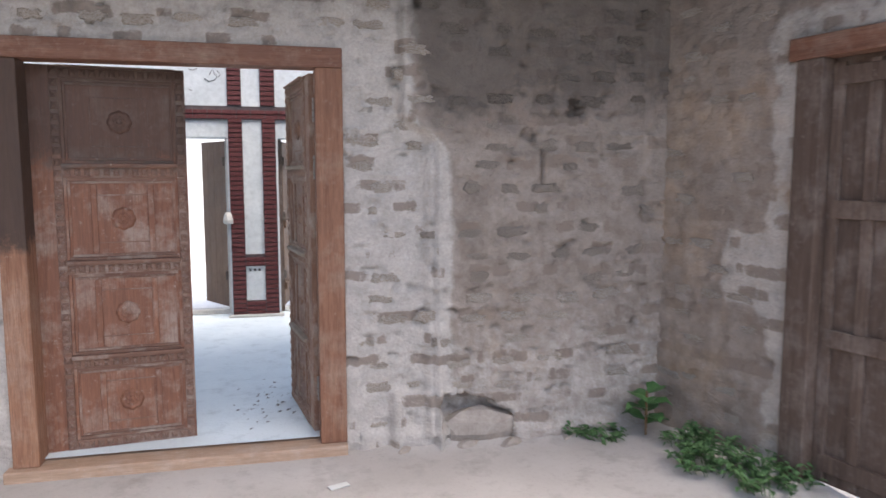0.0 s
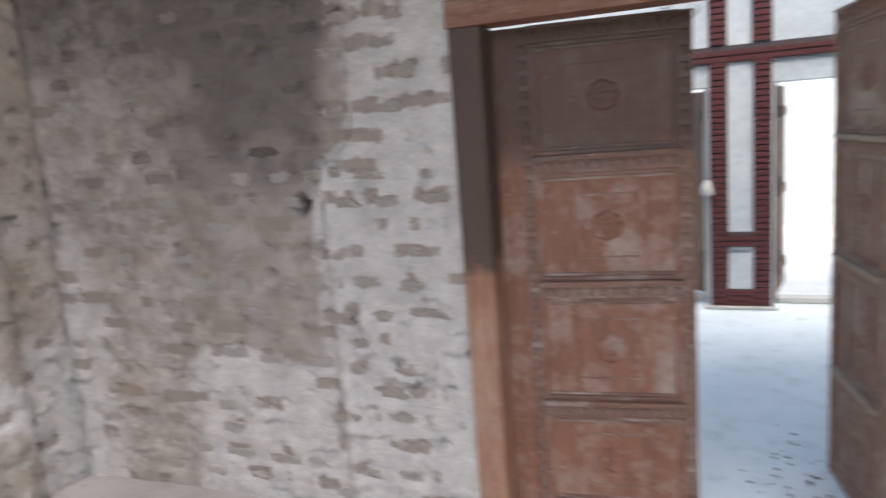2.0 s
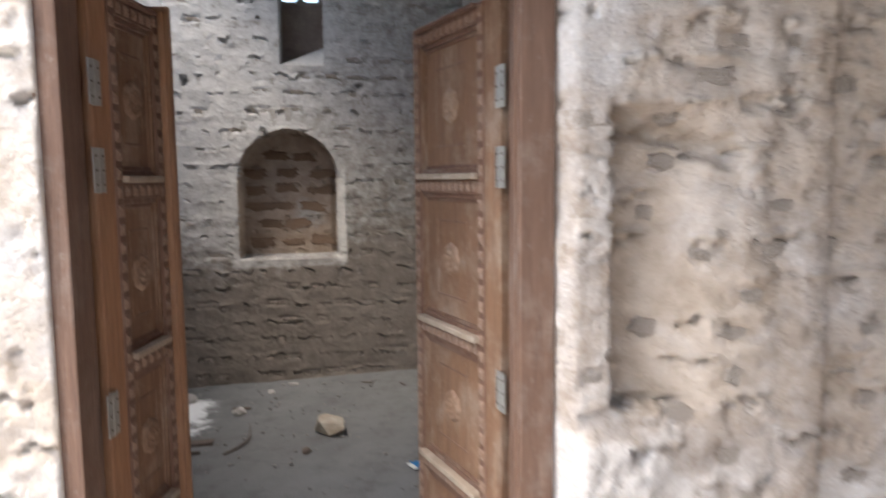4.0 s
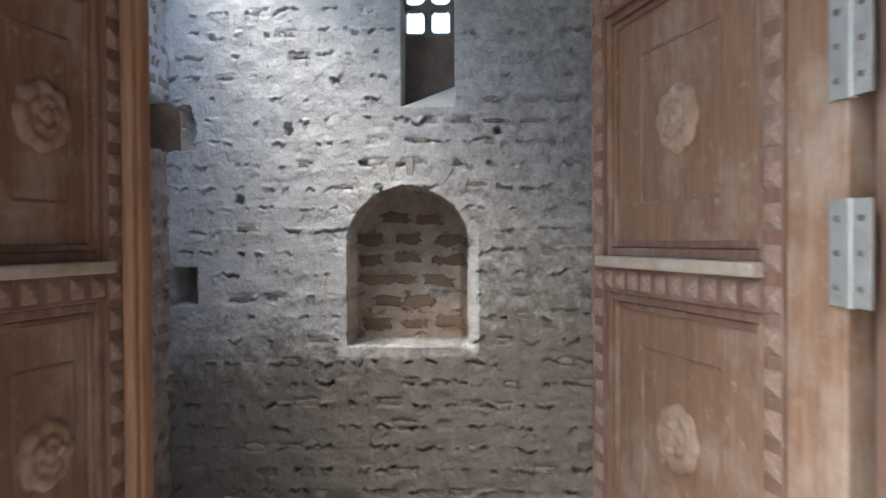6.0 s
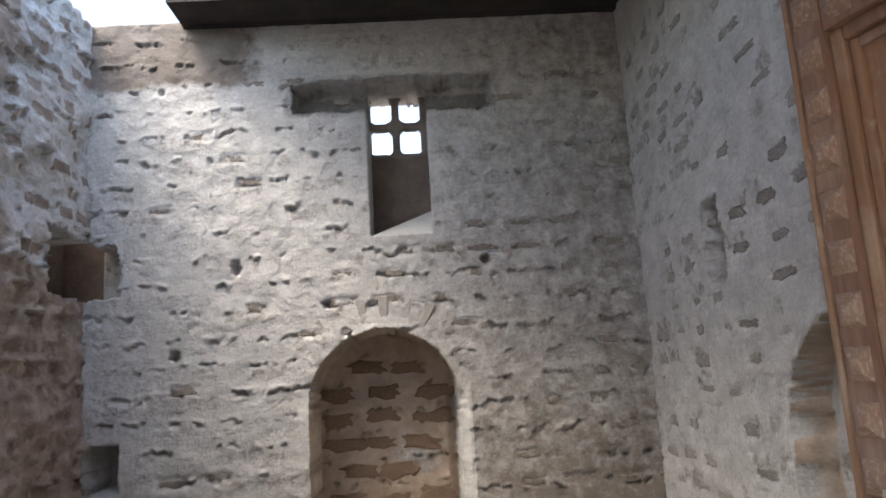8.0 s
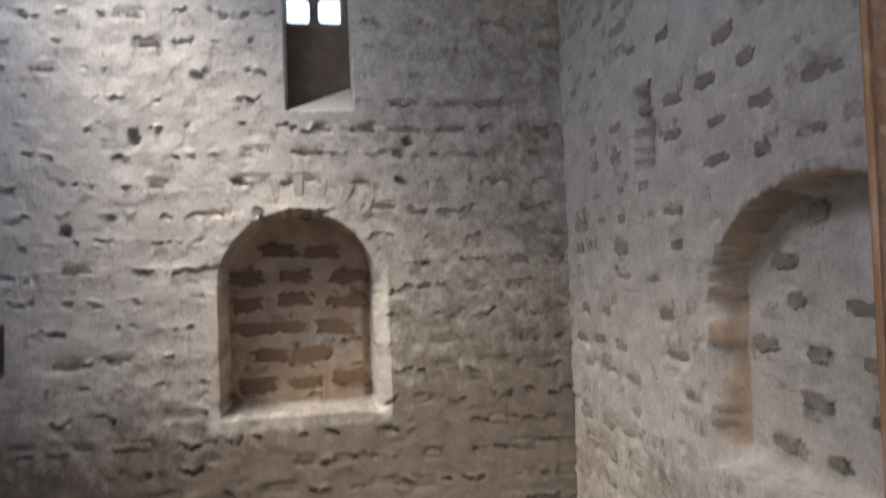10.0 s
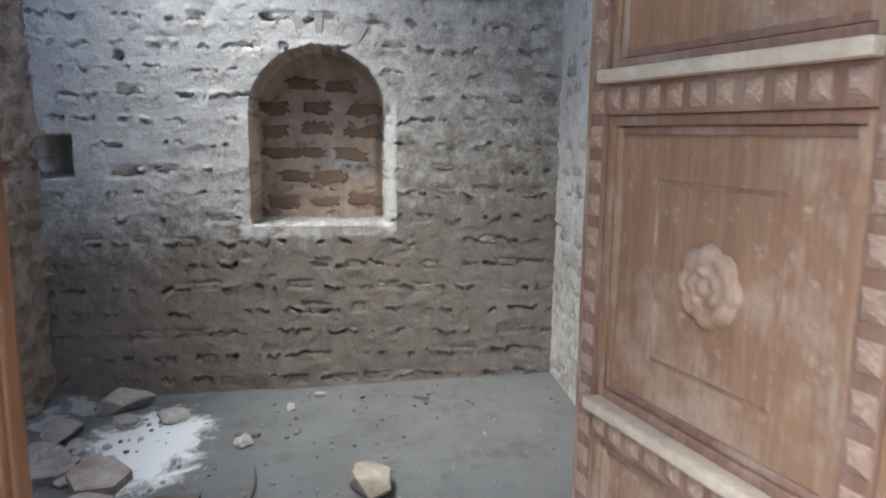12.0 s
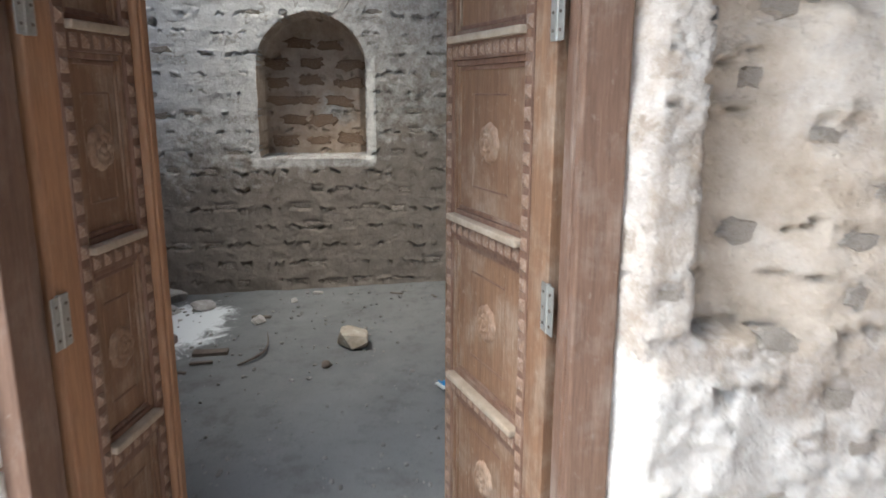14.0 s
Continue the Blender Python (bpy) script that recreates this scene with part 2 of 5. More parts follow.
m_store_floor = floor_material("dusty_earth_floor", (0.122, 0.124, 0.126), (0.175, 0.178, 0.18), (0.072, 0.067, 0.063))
m_room_floor = floor_material("pale_screed_floor", (0.69, 0.76, 0.78), (0.79, 0.85, 0.86), (0.44, 0.48, 0.49))
m_ground = floor_material("bare_earth", (0.40, 0.35, 0.29), (0.5, 0.45, 0.38), (0.28, 0.23, 0.18))
m_dark_mud = plain_material("dark_mud_reveal", (0.15, 0.115, 0.095), (0.23, 0.18, 0.15), 9, 0.95, 0, 0.008)
m_crumb = plain_material("dusty_crumbs", (0.14, 0.135, 0.13), (0.30, 0.29, 0.28), 9, 0.95, 0, 0.012)
m_rubble = plain_material("rubble_plaster", (0.30, 0.28, 0.26), (0.46, 0.44, 0.42), 9, 0.95, 0, 0.012)
m_stone = plain_material("tan_stone", (0.29, 0.235, 0.18), (0.52, 0.48, 0.42), 6, 0.9, 0, 0.012)
m_mud_lump = plain_material("mud_coated_stone", (0.33, 0.285, 0.25), (0.45, 0.395, 0.35), 9, 0.95, 0, 0.012)
m_charred = plain_material("dark_broken_wood", (0.09, 0.07, 0.06), (0.16, 0.13, 0.11), 12)
m_tile = plain_material("dusty_broken_tile", (0.25, 0.19, 0.175), (0.44, 0.41, 0.39), 9)
m_blue = plain_material("blue_foil_packet", (0.02, 0.13, 0.34), (0.04, 0.24, 0.5), 20, 0.4)
m_paper = plain_material("pale_card", (0.6, 0.6, 0.58), (0.7, 0.7, 0.68), 20)
m_leaf = plain_material("weed_leaf", (0.06, 0.135, 0.045), (0.115, 0.21, 0.08), 25, 0.55, 0, 0.002, 0.4)
m_broad = plain_material("broad_leaf", (0.06, 0.15, 0.045), (0.10, 0.20, 0.07), 18, 0.5, 0, 0.002, 0.4)
m_dry_stem = plain_material("dry_stem", (0.20, 0.12, 0.06), (0.3, 0.19, 0.1), 20)
m_green = plain_material("pale_green_paint", (0.34, 0.44, 0.25), (0.45, 0.53, 0.37), 7, 0.8)
m_ink = plain_material("dark_scribble", (0.06, 0.06, 0.06), (0.1, 0.1, 0.1), 20)


# ---- tools for shapes ----
def lattice(x, y, seed):
    """Smooth value noise in -1..1 over arrays."""
    xi, yi = np.floor(x).astype(np.int64), np.floor(y).astype(np.int64)
    fx, fy = x - xi, y - yi
    fx, fy = fx * fx * (3 - 2 * fx), fy * fy * (3 - 2 * fy)

    def corner(a, b):
        h = (a * 374761393 + b * 668265263 + seed * 974634777) & 0x7FFFFFFF
        h = ((h ^ (h >> 13)) * 1274126177) & 0x7FFFFFFF
        return ((h ^ (h >> 16)) & 0xFFFF) / 32767.5 - 1

    top = corner(xi, yi) * (1 - fx) + corner(xi + 1, yi) * fx
    low = corner(xi, yi + 1) * (1 - fx) + corner(xi + 1, yi + 1) * fx
    return top * (1 - fy) + low * fy


def rough(x, y, seed, octaves=4):
    total, size = 0.0, 1.0
    for k in range(octaves):
        total = total + size * lattice(x * 2 ** k, y * 2 ** k, seed + k)
        size *= 0.55
    return total / 1.9


def step(a, b, x):
    t = np.clip((x - a) / (b - a), 0, 1)
    return t * t * (3 - 2 * t)


def box_gap(u, z, u0, u1, z0, z1):
    """Signed distance to a rectangle, negative inside."""
    dx = np.maximum(u0 - u, u - u1)
    dz = np.maximum(z0 - z, z - z1)
    return np.where((dx < 0) & (dz < 0), np.maximum(dx, dz), np.hypot(np.maximum(dx, 0), np.maximum(dz, 0)))


def arch_gap(u, z, middle, half, z0, spring, tip):
    """Signed distance, near enough, to a slightly pointed arch."""
    rise = tip - spring
    a = np.clip(np.abs(u - middle) / half, 0, 1)
    top = spring + rise * (0.86 * np.sqrt(np.maximum(0, 1 - a ** 2.3)) + 0.14 * (1 - a))
    slope = np.hypot(1, 0.9 * a * rise / half + 0.12)
    side = np.abs(u - middle) - half
    return np.maximum(np.maximum(side, z0 - z), np.where(a < 1, (z - top) / slope, z - spring))


def finish(name, bm, material, parent=None, label=""):
    mesh = bpy.data.meshes.new(name)
    bm.to_mesh(mesh)
    bm.free()
    mesh.materials.append(material)
    ob = new(name, mesh)
    ob.parent = parent
    return tagged(ob, label)


part = finish


def thing(name, m, label, category, group="", kind=""):
    ob = new(name)
    ob.empty_display_size = 0.1
    ob.matrix_world = m
    return tagged(ob, label, category, group, kind)


def beam(bm, x0, x1, y0, y1, z0, z1, soft=0.006, wave=0.0, seed=0):
    """A timber with softened edges; wave bends its faces a little."""
    made = bmesh.ops.create_cube(bm, size=1)["verts"]
    for v in made:
        v.co = Vector((x0 + (v.co.x + 0.5) * (x1 - x0), y0 + (v.co.y + 0.5) * (y1 - y0), z0 + (v.co.z + 0.5) * (z1 - z0)))
    soft = min(soft, 0.3 * min(abs(x1 - x0), abs(y1 - y0), abs(z1 - z0)))
    edges = list({e for v in made for e in v.link_edges})
    if wave:
        long = max(e.calc_length() for e in edges)
        cut = [e for e in edges if e.calc_length() > 0.9 * long]
        bmesh.ops.subdivide_edges(bm, edges=cut, cuts=7)
        for v in bm.verts:
            v.co += noise.noise_vector(v.co * 3 + Vector((seed * 3.7, 0, 0))) * wave
        bmesh.ops.recalc_face_normals(bm, faces=bm.faces)
        return bm
    bmesh.ops.bevel(bm, geom=edges, offset=soft, segments=2, profile=0.6, affect="EDGES")
    return bm


def timber(name, box, material, parent=None, label="", soft=0.006, wave=0.0, seed=0):
    return finish(name, beam(bmesh.new(), *box, soft, wave, seed), material, parent, label)


def lump(radius, seed, squash=(1, 1, 0.7), rugged=0.3, level=2):
    bm = bmesh.new()
    bmesh.ops.create_icosphere(bm, subdivisions=level, radius=1)
    for v in bm.verts:
        n = noise.noise(v.co * 1.3 + Vector((seed * 5.1, seed, 0))) * rugged + noise.noise(v.co * 3.6 + Vector((0, seed, 0))) * rugged * 0.4
        v.co = Vector(v.co * (1 + n)) * radius
        v.co = Vector((v.co.x * squash[0], v.co.y * squash[1], v.co.z * squash[2]))
    low = min(v.co.z for v in bm.verts) * 0.55
    for v in bm.verts:
        v.co.z = max(v.co.z, low) - low
    return bm


# ---- mud-brick walls ----
SIDES = 17
BRICK_SHAPES = []
for k in range(12):
    rng = random.Random(40 + k)
    bm = bmesh.new()
    back, front = [], []
    for i in range(SIDES):
        a = 2 * math.pi * (i + rng.uniform(-0.3, 0.3)) / SIDES
        c, s = math.cos(a), math.sin(a)
        x, z = 0.5 * math.copysign(abs(c) ** 0.45, c) * rng.uniform(0.6, 1.12), 0.5 * math.copysign(abs(s) ** 0.5, s) * rng.uniform(0.5, 1.2)
        back.append(bm.verts.new((x * 1.04, 0.02, z * 1.08)))
        front.append(bm.verts.new((x * 0.88, rng.uniform(-0.001, 0.004), z * 0.78)))
    mid = [bm.verts.new((rng.uniform(-0.3, -0.15), rng.uniform(-0.004, 0.004), rng.uniform(-0.1, 0.1))), bm.verts.new((rng.uniform(0.15, 0.3), rng.uniform(-0.004, 0.004), rng.uniform(-0.1, 0.1)))]
    for i in range(SIDES):
        j = (i + 1) % SIDES
        bm.faces.new((back[i], back[j], front[j], front[i]))
        near = mid[1] if (front[i].co.x + front[j].co.x) > 0 else mid[0]
        bm.faces.new((front[i], front[j], near))
    bmesh.ops.holes_fill(bm, edges=[e for e in bm.edges if e.is_boundary and not all(v in back for v in e.verts)], sides=0)
    bmesh.ops.recalc_face_normals(bm, faces=bm.faces)
    mesh = bpy.data.meshes.new("brick")
    bm.to_mesh(mesh)
    bm.free()
    BRICK_SHAPES.append(mesh)


def brick_plan(u0, u1, z0, z1, course, pitch, chance, seed, wide=(0.12, 0.2), tall=(0.045, 0.07)):
    """Bricks of a running bond that still show: (u, z, width, height, turn)."""
    rng, plan = random.Random(seed), []
    for k in range(int((z1 - z0) / course)):
        z = z0 + (k + 0.5) * course
        u = u0 + rng.uniform(0, pitch)
        while u < u1 - 0.05:
            w, h = rng.uniform(*wide), rng.uniform(*tall)
            zz = z + rng.uniform(-0.012, 0.012) + 0.012 * math.sin(u * 1.7 + k)
            if rng.random() < chance(u, zz):
                plan.append((u, zz, w, h, rng.uniform(-4, 4)))
            u += pitch * rng.uniform(0.8, 1.2)
    return plan


def mud_wall(name, m, u0, u1, z0, z1, cell, thick, material, label, openings=(), hollows=(), plan=(), profile=None, wash=None, soot=None, seed=0, ledge=0.010, lumps=0.008, pits=0.0, course=0.125, sink=0.009, clay=0.8, ochre=None, tear=11.5):
    """A wall seen from its front: local x runs along it, y goes into it. openings go through; hollows are (gap, depth)."""
    nu, nz = int((u1 - u0) / cell) + 1, int((z1 - z0) / cell) + 1
    U, Z = np.meshgrid(np.linspace(u0, u1, nu), np.linspace(z0, z1, nz), indexing="ij")
    for gap, _ in [(g, 0) for g in openings] + list(hollows):
        e = 1e-4
        d = gap(U, Z)
        gu, gz = (gap(U + e, Z) - d) / e, (gap(U, Z + e) - d) / e
        size = np.maximum(np.hypot(gu, gz), 0.2)
        near = np.abs(d) < 0.8 * cell
        aim = np.where(d < 0, -0.06 * cell, 0.06 * cell)
        move = np.where(near, (aim - d), 0)
        U, Z = U + move * gu / size ** 2, Z + move * gz / size ** 2
    D = lumps * rough(U * 5, Z * 7, seed) + 0.35 * lumps * rough(U * 22, Z * 26, seed + 9)
    wob = Z + 0.02 * rough(U * 2, Z * 2, seed + 3) + 0.012 * rough(U * 9, Z * 9, seed + 4)
    row = np.floor(wob / course)
    within = wob / course - row
    torn = step(0.0, 0.2, rough(U * tear + row * 31.7, row * 7.7 + Z * 5, seed + 5, 4))
    line = 0.82 + 0.3 * rough(U * 15, row * 9.1 + Z * 4, seed + 7, 5)
    D = D - ledge * torn * np.exp(-((within - line - 0.13) / 0.12) ** 2) * (1 + 0.8 * rough(U * 30, Z * 30, seed + 6, 2))
    D = D + 0.9 * ledge * torn * np.exp(-((within - 0.5) / 0.3) ** 2) * rough(U * 20, Z * 30, seed + 13, 3)
    D = D + 0.8 * ledge * torn * np.abs(rough(U * 42, Z * 46, seed + 17, 2))
    if pits:
        deep = torn * step(-0.25, 0.25, rough(U * 32 + row * 5.1, Z * 26, seed + 8, 3))
        D = D + pits * deep * np.exp(-((within - line) / (0.055 + 0.05 * (lattice(U * 9, row * 2.2, seed + 14) > 0.4))) ** 2)
    earth = step(-0.05, 0.3, rough(U * 7.5 + row * 13.7, row * 5.3, seed + 12, 4)) * step(0.2, 0.32, within + 0.1 * rough(U * 17, Z * 17, seed + 15, 2)) * step(0.86, 0.74, within + 0.1 * rough(U * 15, Z * 15, seed + 16, 2))
    for u, z, w, h, _ in plan:
        i0, i1 = np.searchsorted(np.linspace(u0, u1, nu), (u - w * 0.8, u + w * 0.8))
        k0, k1 = np.searchsorted(np.linspace(z0, z1, nz), (z - h, z + h))
        a, b = U[i0:i1, k0:k1], Z[i0:i1, k0:k1]
        gap = box_gap(a, b, u - w / 2, u + w / 2, z - h / 2, z + h / 2) + 0.01 * rough(a * 26, b * 26, seed + 11, 2)
        D[i0:i1, k0:k1] += sink * step(0.012, -0.008, gap)
    if profile is not None:
        D = D + profile(U, Z)
    for gap, depth in hollows:
        d = gap(U, Z)
        deep = depth(U, Z) if callable(depth) else depth
        D = D + np.where(d < 0, deep, 0)
    gone = np.zeros(U.shape, bool)
    for gap in openings:
        d = gap(U, Z)
        D = np.where(d < 0, thick, D)
        gone |= d < 0
    verts = np.stack((U, D, Z), -1).reshape(-1, 3)
    index = np.arange(nu * nz).reshape(nu, nz)
    quads = np.stack((index[:-1, :-1], index[1:, :-1], index[1:, 1:], index[:-1, 1:]), -1).reshape(-1, 4)
    keep = ~gone.reshape(-1)[quads].all(1)
    quads = quads[keep]
    verts, quads = verts.tolist(), quads.tolist()
    # the back of the wall, in large squares, and its rim
    bu, bz = max(2, int((u1 - u0) / 0.1)), max(2, int((z1 - z0) / 0.1))
    start = len(verts)
    for i in range(bu + 1):
        for k in range(bz + 1):
            verts.append((u0 + (u1 - u0) * i / bu, thick, z0 + (z1 - z0) * k / bz))
    for i in range(bu):
        for k in range(bz):
            cu, cz = u0 + (u1 - u0) * (i + 0.5) / bu, z0 + (z1 - z0) * (k + 0.5) / bz
            if all(float(g(np.array(cu), np.array(cz))) > 0.055 for g in openings):
                a = start + i * (bz + 1) + k
                quads.append((a, a + 1, a + bz + 2, a + bz + 1))
    for line, ends in ((index[0, :], (0, None)), (index[-1, :], (bu, None)), (index[:, -1], (None, bz)), (index[:, 0], (None, 0))):
        for n in range(len(line) - 1):
            a, b = int(line[n]), int(line[n + 1])
            va, vb = verts[a], verts[b]
            c = len(verts)
            verts.extend([(vb[0], thick, vb[2]), (va[0], thick, va[2])])
            quads.append((a, b, c, c + 1))
    mesh = bpy.data.meshes.new(name)
    mesh.from_pydata(verts, [], quads)
    mesh.polygons.foreach_set("use_smooth", [True] * len(mesh.polygons))
    for key, f in (("wash", wash), ("soot", soot), ("earth", lambda u, z: earth * clay), ("ochre", ochre)):
        values = np.zeros(len(verts), np.float32)
        if f is not None:
            values[:nu * nz] = np.clip(f(U, Z), 0, 1).reshape(-1)
        mesh.attributes.new(key, "FLOAT", "POINT").data.foreach_set("value", values)
    mesh.materials.append(material)
    ob = tagged(new(name, mesh), label, "wall", kind="structure")
    ob.matrix_world = m
    return ob


def lay_bricks(wall, plan, material, depth, seed=0, limit=300, level=None):
    """The bricks of a plan as pieces of the wall; level gives the wall's own depth there."""
    rng = random.Random(seed)
    shapes = []
    for mesh in BRICK_SHAPES:
        own = bpy.data.meshes.get("brick_" + material.name + mesh.name) or mesh.copy()
        own.name = "brick_" + material.name + mesh.name
        if not own.materials:
            own.materials.append(material)
        shapes.append(own)
    for k, (u, z, w, h, turn) in enumerate(plan[:limit]):
        b = new("brick", rng.choice(shapes))
        b.parent = wall
        d = depth + (level(u, z) if level else 0)
        b.matrix_basis = pose(u, d, z, 0, turn, 0) @ Matrix.Diagonal((w, 1, h, 1))

# ---- the hall, open to the court behind ----
HALL_FLOOR, STORE_FLOOR, HALL_TOP = -0.07, 0.045, 3.3


def sheet(name, x0, x1, y0, y1, z, cell, material, label, bumps=0.006, seed=0, shape=None, category="floor", spill=None):
    nx, ny = int((x1 - x0) / cell) + 1, int((y1 - y0) / cell) + 1
    X, Y = np.meshgrid(np.linspace(x0, x1, nx), np.linspace(y0, y1, ny), indexing="ij")
    H = z + bumps * rough(X * 2.2, Y * 2.2, seed) + bumps * 0.35 * rough(X * 12, Y * 12, seed + 5)
    if shape is not None:
        H = H + shape(X, Y)
    index = np.arange(nx * ny).reshape(nx, ny)
    quads = np.stack((index[:-1, :-1], index[1:, :-1], index[1:, 1:], index[:-1, 1:]), -1).reshape(-1, 4)
    mesh = bpy.data.meshes.new(name)
    mesh.from_pydata(np.stack((X, Y, H), -1).reshape(-1, 3).tolist(), [], quads.tolist())
    mesh.polygons.foreach_set("use_smooth", [True] * len(mesh.polygons))
    if spill is not None:
        mesh.attributes.new("wash", "FLOAT", "POINT").data.foreach_set("value", np.clip(spill(X, Y), 0, 1).astype(np.float32).reshape(-1))
    mesh.materials.append(material)
    return tagged(new(name, mesh), label, category, kind="structure")


def hall_dirt(x, y):
    """Earth has gathered in the corner of the weeds and along the foot of the walls."""
    heap = 0.10 * np.exp(-(((x - 3.25) / 0.45) ** 2 + ((y - 4.25) / 0.6) ** 2))
    foot = 0.03 * np.exp(-((y - 4.86) / 0.09) ** 2) * step(1.35, 1.6, x) * (1 + 0.8 * rough(x * 9, y * 9, 71))
    return heap + foot


sheet("floor_hall", -2.6, 5.2, -1.6, 5.0, HALL_FLOOR, 0.05, m_hall_floor, "dusty grey cement floor of the hall", 0.005, 1, hall_dirt)

DOOR1 = (-0.32, 1.30, 2.05)


def north_profile(u, z):
    """Strips beside the door stand proud; low rounded mouldings edge the two blind panels."""
    edge_l = -0.78 - 0.16 * step(1.62, 1.45, z + 0.08 * rough(z * 3, u * 0, 31))
    edge_r = 1.60 + 0.18 * step(1.72, 1.55, z + 0.08 * rough(z * 3, u * 0, 33))
    d = 0.03 * step(edge_l + 0.012, edge_l - 0.012, u) * step(-2.46, -2.43, u) - 0.065 * step(edge_r - 0.012, edge_r + 0.012, u)
    d = d - 0.045 * np.exp(-((u - 1.755) / 0.032) ** 2) * step(1.7, 1.55, z) * step(-0.02, 0.02, z)
    d = d - 0.025 * np.exp(-((u + 0.9) / 0.03) ** 2) * step(1.6, 1.45, z)
    d = d - 0.05 * step(0.26, 0.23, z) * step(1.52, 1.56, u) * step(1.83, 1.8, u)
    d = d - 0.03 * step(0.05, -0.02, z + 0.03 * rough(u * 6, z * 6, 35)) * step(1.2, 1.4, u)
    return d - 0.025 * step(2.97, 3.0, u) * step(0.3, 0.5, z)


def north_wash(u, z):
    n = 0.10 * rough(u * 4, z * 4, 41)
    left = step(-0.86, -0.74, u + 0.22 * step(1.62, 1.4, z) + n * 0.4)
    right = step(1.72, 1.62, u - 0.2 * step(1.75, 1.5, z) + n * 0.4)
    strips = left * right
    low = step(0.74, 0.60, z + 0.05 * np.sin(u * 5 + 0.6) + 0.5 * n + 0.9 * np.maximum(0, -1.5 - u) ** 2) * step(-0.6, -0.9, u) * (0.35 + 0.65 * step(-1.85, -1.65, u + 0.4 * n))
    low_r = 0.55 * step(1.2, 0.2, z + n) * step(1.6, 1.8, u)
    corner = 0.75 * step(-2.2, -2.4, u + n) * step(1.3, 0.9, z) + 0.4 * step(-1.5, -1.9, u + 2 * n)
    return np.maximum.reduce([strips, low, low_r, corner])


def north_soot_shade(u, z):
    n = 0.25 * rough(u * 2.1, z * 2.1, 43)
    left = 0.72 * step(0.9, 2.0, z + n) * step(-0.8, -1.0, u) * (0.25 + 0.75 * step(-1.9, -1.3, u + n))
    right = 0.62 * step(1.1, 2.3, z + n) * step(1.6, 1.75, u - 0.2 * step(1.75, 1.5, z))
    # Last term puts the roof's shade on the upper wall into its colour.
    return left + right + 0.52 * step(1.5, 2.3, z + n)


def north_shows(u, z):
    if DOOR1[0] - 0.1 < u < DOOR1[1] + 0.1 and z < DOOR1[2] + 0.1:
        return 0.0
    if -0.95 < u < 1.75:
        return 0.72
    return 0.72 if u > 1.6 else 0.55


north_plan = [b for b in brick_plan(-2.45, 3.05, -0.02, 2.9, 0.118, 0.235, north_shows, 3, (0.10, 0.19), (0.048, 0.078)) if not (b[0] > 1.6 and b[1] < 0.25)]
north_hollows = [
    (lambda u, z: box_gap(u, z, 1.83, 2.3, -0.2, 0.2 - 0.0) + 0.06 * rough(u * 6, z * 6, 51) + 0.35 * np.maximum(u - 1.95, 0), 0.13),
    (lambda u, z: np.hypot(u - 2.56, (z - 1.77) * 1.1) - 0.05 + 0.02 * rough(u * 18, z * 18, 52), 0.09),
    (lambda u, z: np.hypot(u + 1.05, (z - 1.33) * 1.0) - 0.045 + 0.02 * rough(u * 18, z * 18, 53), 0.09),
    (lambda u, z: box_gap(u, z, 2.37, 2.385, 1.36, 1.55) + 0.004, 0.05),
    (lambda u, z: box_gap(u, z, 2.18, 2.192, 1.86, 2.02) + 0.002 * rough(u * 30, z * 30, 54), 0.03),
    (lambda u, z: np.hypot((u - 2.3) * 0.9, z - 1.62) - 0.035 + 0.02 * rough(u * 22, z * 22, 55), 0.035),
    (lambda u, z: np.hypot(u - 1.68, z - 2.28) - 0.02, 0.05),
]
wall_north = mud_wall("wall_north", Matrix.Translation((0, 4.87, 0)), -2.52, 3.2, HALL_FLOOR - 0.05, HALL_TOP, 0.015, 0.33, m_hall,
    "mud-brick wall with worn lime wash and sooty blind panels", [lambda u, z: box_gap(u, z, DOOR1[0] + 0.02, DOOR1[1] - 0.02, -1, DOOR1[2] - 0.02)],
    north_hollows, north_plan, north_profile, north_wash, north_soot_shade, 100, 0.017, 0.011, 0.045, 0.118,
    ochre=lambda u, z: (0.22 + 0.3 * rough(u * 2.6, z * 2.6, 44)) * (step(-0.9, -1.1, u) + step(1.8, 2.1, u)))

# the wall of the store door, facing the court side of the hall
DOOR2 = (2.385, 3.745, 2.30)
WALL2 = (2.40, 3.735)


def west_profile(u, z):
    d = 0.035 * step(4.59, 4.61, u) + 0.02 * step(4.05, 4.3, u) * step(4.62, 4.6, u) * np.sin(u * 40) * 0.25
    patch = step(0.02, 0.12, z - 0.25) * step(1.06, 0.95, z + 0.5 * (u - 3.75) + 0.05 * rough(u * 8, z * 8, 61)) * step(4.12, 3.98, u)
    broken = 0.075 * step(3.80, 3.735, u + 0.012 * rough(u * 9, z * 9, 69)) * step(2.5, 2.9, u) * step(2.4, 2.3, z)
    return d + broken - 0.03 * patch * (1 + rough(u * 12, z * 12, 62)) * step(3.76, 3.82, u)


def recess_gap(u, z):
    return box_gap(u, z, 3.9, 4.30, 0.965, 1.86) + 0.014 * rough(u * 11, z * 11, 63)


def recess_depth(u, z):
    return 0.003 + 0.13 * step(4.3, 3.98, u) * step(1.9, 1.75, z) + 0.09 * step(0.05, 0.0, np.abs(z - 1.80 + 0.3 * (u - 4.0)) + 0.04 * rough(u * 16, z * 16, 60))


